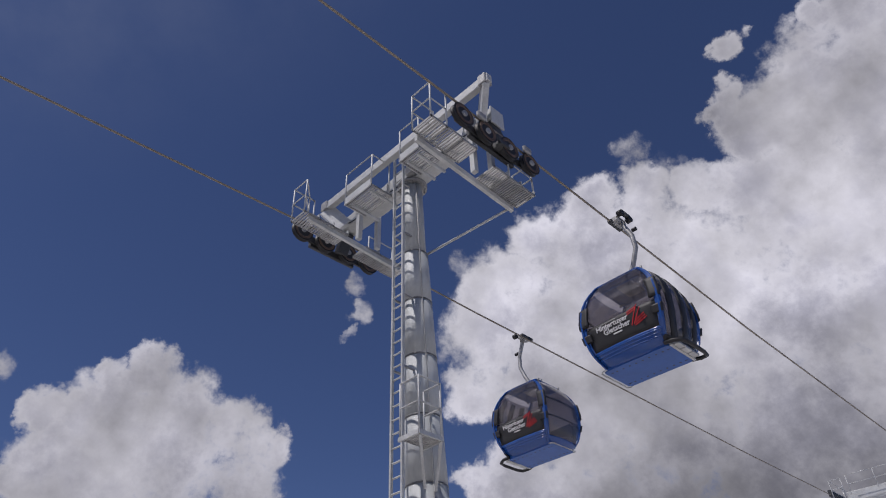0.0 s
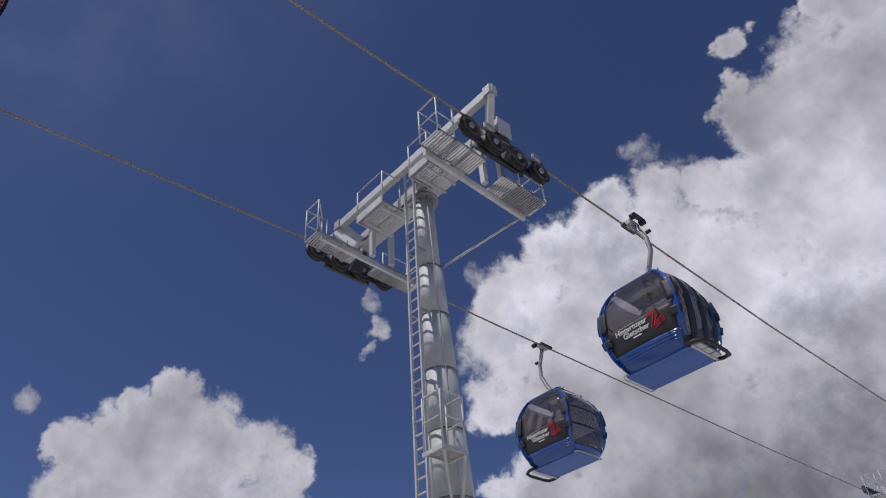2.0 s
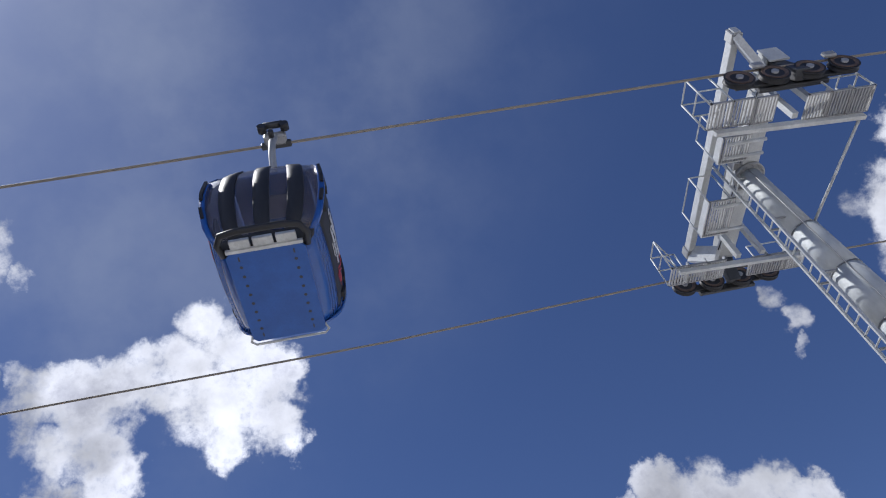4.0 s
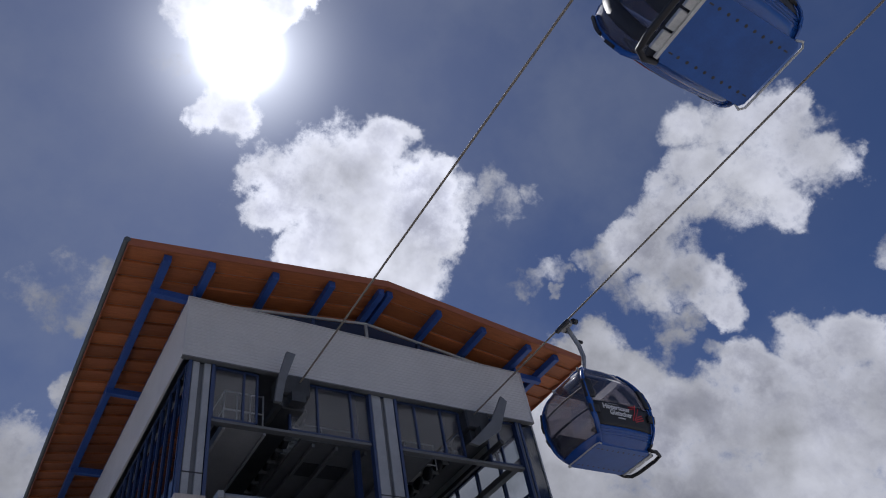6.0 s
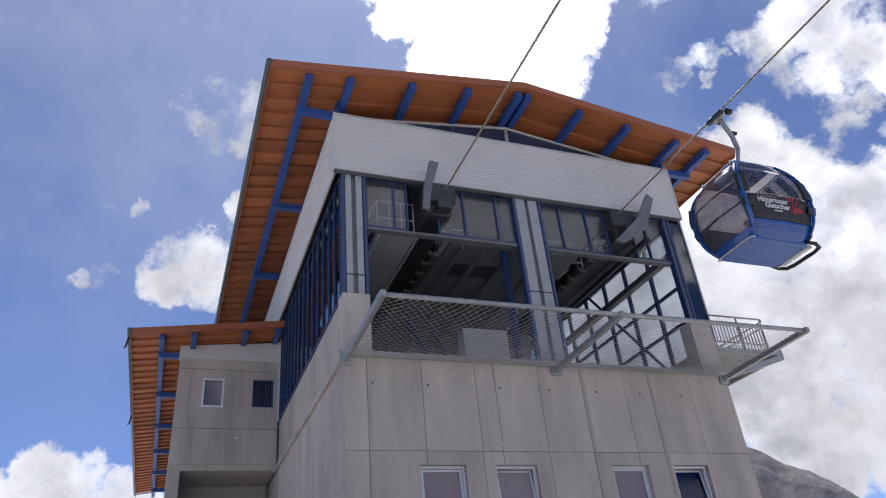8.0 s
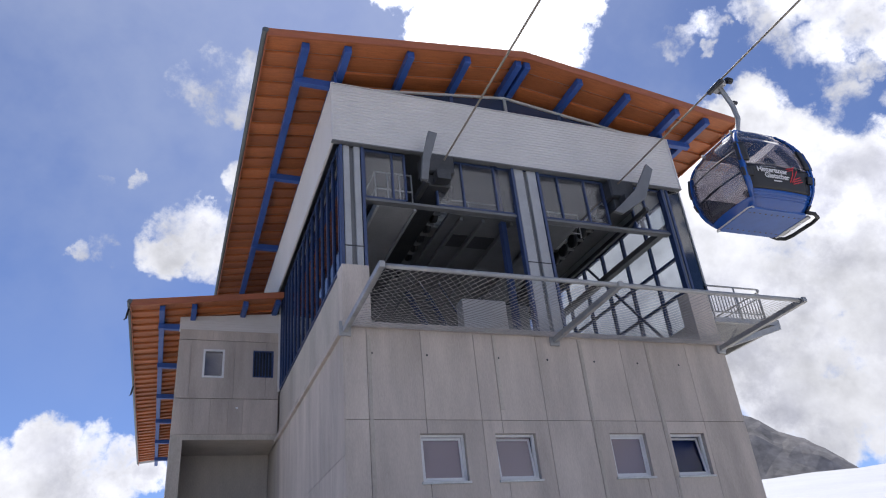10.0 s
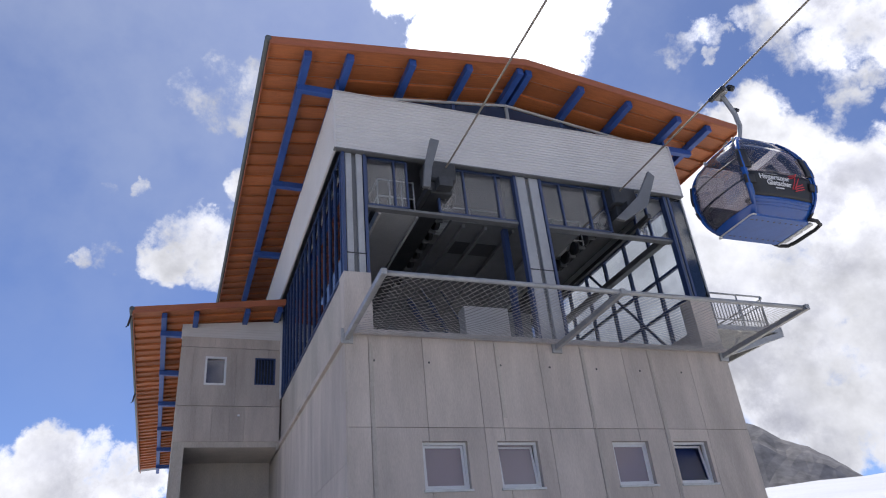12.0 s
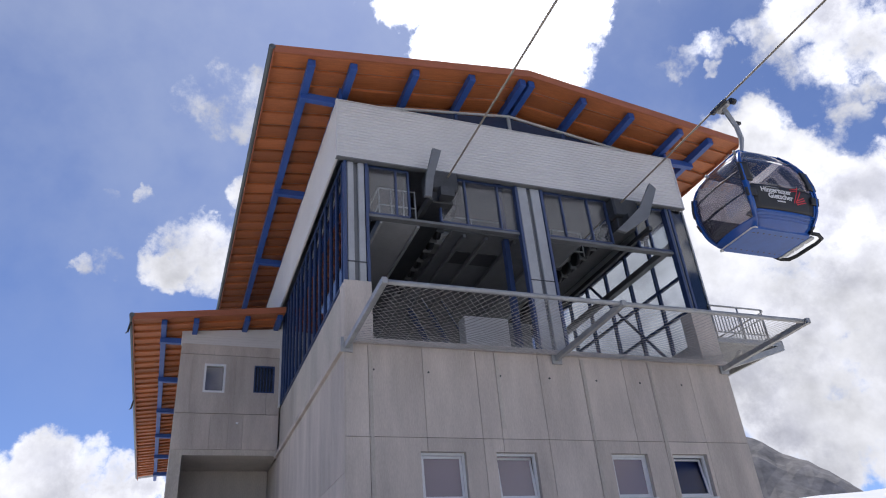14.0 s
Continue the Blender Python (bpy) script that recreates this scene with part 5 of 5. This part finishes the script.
# ---- gondola cabins ----
LEVELS = ((0.0, 0.84, 0.52), (0.12, 0.90, 0.64), (0.4, 1.01, 0.79), (0.8, 1.08, 0.86), (1.15, 1.09, 0.87), (1.5, 1.04, 0.84), (1.8, 0.90, 0.76), (1.98, 0.74, 0.68), (2.08, 0.62, 0.62))
HANG = 4.0


def half(z):
    """Half the cabin's width and length at a height above its floor."""
    for (z0, a0, b0), (z1, a1, b1) in zip(LEVELS, LEVELS[1:]):
        if z <= z1:
            q = (z - z0) / (z1 - z0)
            return a0 + (a1 - a0) * q, b0 + (b1 - b0) * q
    return LEVELS[-1][1:]


def skin(side, s, z, out=0.0):
    """A place on a side of the cabin: s runs from -1 to 1 across it, out is metres off the skin."""
    hx, hy = half(z)
    k = 0.09 * (1 - s * s)
    if side in "ew":
        sign = 1 if side == "e" else -1
        return Vector((sign * (hx - 0.09 + k + out), -sign * s * (hy - 0.0) * -1, z))
    sign = 1 if side == "n" else -1
    return Vector((sign * s * (hx - 0.09) * -1, sign * (hy - 0.05 + k * 0.6 + out), z))


def panel(side, s0, s1, z0, z1, mat, parent, name, label="", out=0.0, thick=0.02, nu=8, nv=8):
    bm = bmesh.new()
    layers = []
    for o in (out, out - thick):
        layers.append([[bm.verts.new(skin(side, s0 + (s1 - s0) * i / nu, z0 + (z1 - z0) * j / nv, o)) for j in range(nv + 1)] for i in range(nu + 1)])
    for g in layers:
        for i in range(nu):
            for j in range(nv):
                bm.faces.new((g[i][j], g[i + 1][j], g[i + 1][j + 1], g[i][j + 1])).smooth = True
    rim = [(i, 0) for i in range(nu)] + [(nu, j) for j in range(nv)] + [(i, nv) for i in range(nu, 0, -1)] + [(0, j) for j in range(nv, 0, -1)]
    a, b = layers
    for (i, j), (k, m) in zip(rim, rim[1:] + rim[:1]):
        bm.faces.new((a[i][j], a[k][m], b[k][m], b[i][j]))
    return part(name, bm, mat, parent, label)


def lettering(side, words, size, s_mid, z_mid, parent, name="lettering"):
    """Built-in font letters laid on the skin of an end face."""
    curve = bpy.data.curves.new(name, "FONT")
    curve.body, curve.size, curve.align_x, curve.extrude = words, size, "CENTER", 0.002
    curve.offset = 0.0045
    curve.resolution_u = 2
    ob = bpy.data.objects.new(name, curve)
    scene.collection.objects.link(ob)
    me = bpy.data.meshes.new_from_object(ob.evaluated_get(bpy.context.evaluated_depsgraph_get()))
    bpy.data.objects.remove(ob)
    hx = half(z_mid)[0] - 0.09
    for v in me.vertices:
        v.co = skin(side, s_mid + v.co.x / hx, z_mid + v.co.y, 0.012 + v.co.z)
    me.materials.append(WHITE)
    out = new(name, me)
    out.parent = parent
    return out


def stroke(bm, side, pts, w, out=0.012):
    """A flat painted stroke on the skin."""
    pts = [Vector(p) for p in pts]
    for a, b in zip(pts, pts[1:]):
        d = (b - a).normalized()
        nrm = Vector((-d.y, d.x)) * w / 2
        hx = half(a.y)[0] - 0.09
        n = 4
        rows = []
        for i in range(n + 1):
            p = a + (b - a) * i / n
            rows.append([bm.verts.new(skin(side, (p + o).x / hx, (p + o).y, out + h)) for o, h in ((nrm, 0), (-nrm, 0), (-nrm, -0.004), (nrm, -0.004))])
        for r, q in zip(rows, rows[1:]):
            for i in range(4):
                bm.faces.new((r[i], r[(i + 1) % 4], q[(i + 1) % 4], q[i]))
        bm.faces.new(rows[0])
        bm.faces.new(rows[-1][::-1])


def build_gondola():
    """Local frame: rope at the origin, travel along y, door with ski ribs at -x; the cabin floor lies HANG below."""
    g = thing("gondola_cabin", "blue gondola cabin with tinted windows hanging from the rope", "gondola", group="gondola cabins")
    body = new("body")
    body.parent = g
    body.location = (0, 0, -HANG)
    # floor pan with two rows of drain holes
    bm = bmesh.new()
    outline = [(-0.80, -0.46), (-0.74, -0.52), (0.78, -0.52), (0.84, -0.46), (0.84, 0.46), (0.78, 0.52), (-0.74, 0.52), (-0.80, 0.46)]
    prism(bm, outline, -0.03, 0.03, "z")
    part("floor_pan", bm, FLOOR_BLUE, body)
    for y in (-0.36, 0.36):
        for k in range(8):
            x = -0.56 + k * 0.165
            tubes("drain_hole", [[(x, y, -0.034), (x, y, -0.028)]], 0.024, DARK, body, seg=10)
        for x in (-0.7, 0.72):
            boxes("lashing_slot", [(x - 0.035, x + 0.035, y - 0.01, y + 0.01, -0.036, -0.028)], DARK, body)
    # four sides
    for side in "nsew":
        end = side in "ns"
        panel(side, -1, 1, 0.0, {"w": 0.14, "e": 0.2}.get(side, 0.36), RUBBER if side == "w" else CABIN_BLUE, body, "skirt", thick=0.03)
        if end:
            for z in (0.17, 0.23, 0.29):
                panel(side, -0.95, 0.95, z, z + 0.02, CABIN_BLUE, body, "skirt_rib", out=0.012, nv=1)
            panel(side, -0.92, 0.92, 0.37, 0.94, RUBBER, body, "lower_panel", "black lower window panel")
            panel(side, -0.92, 0.92, 0.95, 1.74, TINTED, body, "window").visible_shadow = False
            panel(side, -0.92, 0.92, 1.75, 2.06, TINTED, body, "top_window")
        else:
            panel(side, -0.92, 0.92, 0.14 if side == "w" else 0.21, 1.95, TINTED, body, "window").visible_shadow = False
            if side == "e":
                for z in (0.75, 1.3):
                    panel(side, -0.92, 0.92, z, z + 0.05, RUBBER, body, "inner_rail", out=-0.04, nv=1)
        for s in (-1, 1):
            panel(side, s * 0.9, s * 1.0, {"w": 0.14, "e": 0.18}.get(side, 0.34), 2.05, CABIN_BLUE, body, "corner_pillar", out=0.012, thick=0.045, nu=2, nv=12)
    # bump pads on the corners
    for side in "ns":
        for s in (-0.93, 0.93):
            for z0, z1 in ((1.0, 1.5), (0.62, 0.8)):
                panel(side, s - 0.13, s + 0.13, z0, z1, RUBBER, body, "bump_pad", out=0.045, thick=0.045, nu=4, nv=6)
    # ski ribs and bumper on the door side
    for s in (-0.55, 0.0, 0.55):
        panel("w", s - 0.13, s + 0.13, 0.14, 1.9, RUBBER, body, "ski_rib", out=0.014, thick=0.03, nu=2, nv=14)
    panel("w", -1.0, 1.0, 0.02, 0.16, RUBBER, body, "door_bumper", out=0.03, thick=0.05)
    tubes("bumper_loop", [[(-0.74, -0.55, 0.03), (-0.95, -0.58, 0.0), (-1.12, -0.5, -0.03), (-1.16, -0.3, -0.04), (-1.16, 0.3, -0.04), (-1.12, 0.5, -0.03), (-0.95, 0.58, 0.0), (-0.74, 0.55, 0.03)]], 0.045, RUBBER, body, "black rubber bumper loop", seg=10)
    for k in (-0.3, 0.0, 0.3):
        boxes("ski_tray", [(-0.99, -0.8, k - 0.13, k + 0.13, -0.02, 0.04)], WHITE_STEEL, body, bevel=0.008)
    boxes("tray_bar", [(-0.86, -0.81, -0.5, 0.5, -0.045, 0.0)], WHITE_STEEL, body)
    tubes("step_bar", [[(0.74, -0.52, 0.0), (0.84, -0.56, -0.02), (0.9, -0.5, -0.03), (0.9, 0.5, -0.03), (0.84, 0.56, -0.02), (0.74, 0.52, 0.0)]], 0.018, WHITE_STEEL, body)
    # roof
    bm = bmesh.new()
    prism(bm, [(-0.56, -0.58), (0.56, -0.58), (0.6, -0.5), (0.6, 0.5), (0.56, 0.58), (-0.56, 0.58), (-0.6, 0.5), (-0.6, -0.5)], 2.05, 2.1, "z")
    roof = part("roof", bm, CABIN_BLUE, body)
    for y in (-0.45, 0.45):
        tubes("roof_rail", [[(-0.5, y, 2.1), (-0.48, y, 2.17), (0.48, y, 2.17), (0.5, y, 2.1)]], 0.022, GALV, body)
    for x in (-0.62, 0.62):
        for y in (-0.5, 0.5):
            tubes("eyelet", [[(x, y, 2.03), (x, y, 2.12)]], 0.03, GALV, body)
    # benches inside
    for s in (-1, 1):
        boxes("bench", [(-0.72, 0.72, min(s * 0.34, s * 0.72), max(s * 0.34, s * 0.72), 0.42, 0.47), (-0.72, 0.72, min(s * 0.7, s * 0.74), max(s * 0.7, s * 0.74), 0.47, 0.95)], BENCH, body)
    # lettering and emblem on both ends
    for side in "ns":
        lettering(side, "Hintertuxer", 0.172, -0.22, 0.76, body)
        lettering(side, "Gletscher", 0.172, -0.12, 0.625, body)
        panel(side, -0.24, -0.0, 0.555, 0.585, WHITE, body, "web_line", out=0.01, thick=0.006, nu=3, nv=1)
        panel(side, -0.5, -0.1, 0.895, 0.902, WHITE, body, "thin_line", out=0.01, thick=0.006, nu=3, nv=1)
        bm = bmesh.new()
        # three slanted red strokes with short bars above and below
        for k in (0.0, 0.055):
            stroke(bm, side, [(0.2, 0.90 - k), (0.43 - k * 0.6, 0.955 - k)], 0.02)
        for k in (0.0, 0.06):
            stroke(bm, side, [(0.25 + k, 0.58 + k * 0.1), (0.44 + k, 1.0 - k * 1.6)], 0.02)
        for k in (0.0, 0.052, 0.104):
            stroke(bm, side, [(0.33 + k * 0.35, 0.55 + k), (0.62 - k * 0.4, 0.645 + k)], 0.02)
        part("emblem", bm, RED, body, "red slanted stroke emblem")
    # hanger arm and grip
    tubes("hanger_arm", [[(0.0, 0, -1.95), (-0.02, 0, -1.7), (-0.22, 0, -1.35), (-0.38, 0, -0.95), (-0.36, 0, -0.55), (-0.22, 0, -0.2), (-0.14, 0, 0.02)]], 0.062, GALV, g, seg=10)
    boxes("hanger_foot", [(-0.22, 0.22, -0.3, 0.3, -1.98, -1.9)], GALV, g, bevel=0.02)
    grip = boxes("grip", [(-0.2, 0.02, -0.2, 0.2, -0.05, 0.12)], GALV, g, bevel=0.03)
    boxes("grip_jaw", [(-0.05, 0.07, -0.27, 0.27, -0.05, 0.05)], DARK, grip, bevel=0.015)
    for y in (-0.2, 0.2):
        tubes("grip_roller", [[(-0.36, y, 0.1), (-0.22, y, 0.1)]], 0.08, RUBBER, grip, seg=14)
    tubes("spring_housing", [[(-0.3, -0.17, 0.17), (-0.3, 0.17, 0.17)]], 0.065, DARK, grip, seg=12)
    tubes("guide_roller", [[(-0.52, 0, -0.42), (-0.4, 0, -0.42)]], 0.05, RUBBER, grip, seg=12)
    tubes("roof_handle", [[(0.05, -0.08, -1.88), (0.3, -0.08, -1.62), (0.34, 0.08, -1.62), (0.1, 0.08, -1.88)]], 0.018, GALV, g)
    boxes("roof_rack", [(-0.5, 0.5, -0.34, -0.3, -1.9, -1.86), (-0.5, 0.5, 0.3, 0.34, -1.9, -1.86), (-0.04, 0.04, -0.34, 0.34, -1.86, -1.83)], GALV, g)
    tubes("roof_strut", [[(0.12, 0.0, -1.9), (-0.18, 0, -1.5)]], 0.02, GALV, g)
    return g


def place_gondolas():
    g = build_gondola()
    g.location = (ROPE_NEAR, 1.35, 13.0)
    copy_thing(g, pose(ROPE_NEAR, -13.0, 12.86))
    copy_thing(g, pose(ROPE_FAR, -16.3, 13.38, 0, 0, 180))
    copy_thing(g, pose(ROPE_FAR, 10.2, 12.99, 0, 0, 180))


place_gondolas()
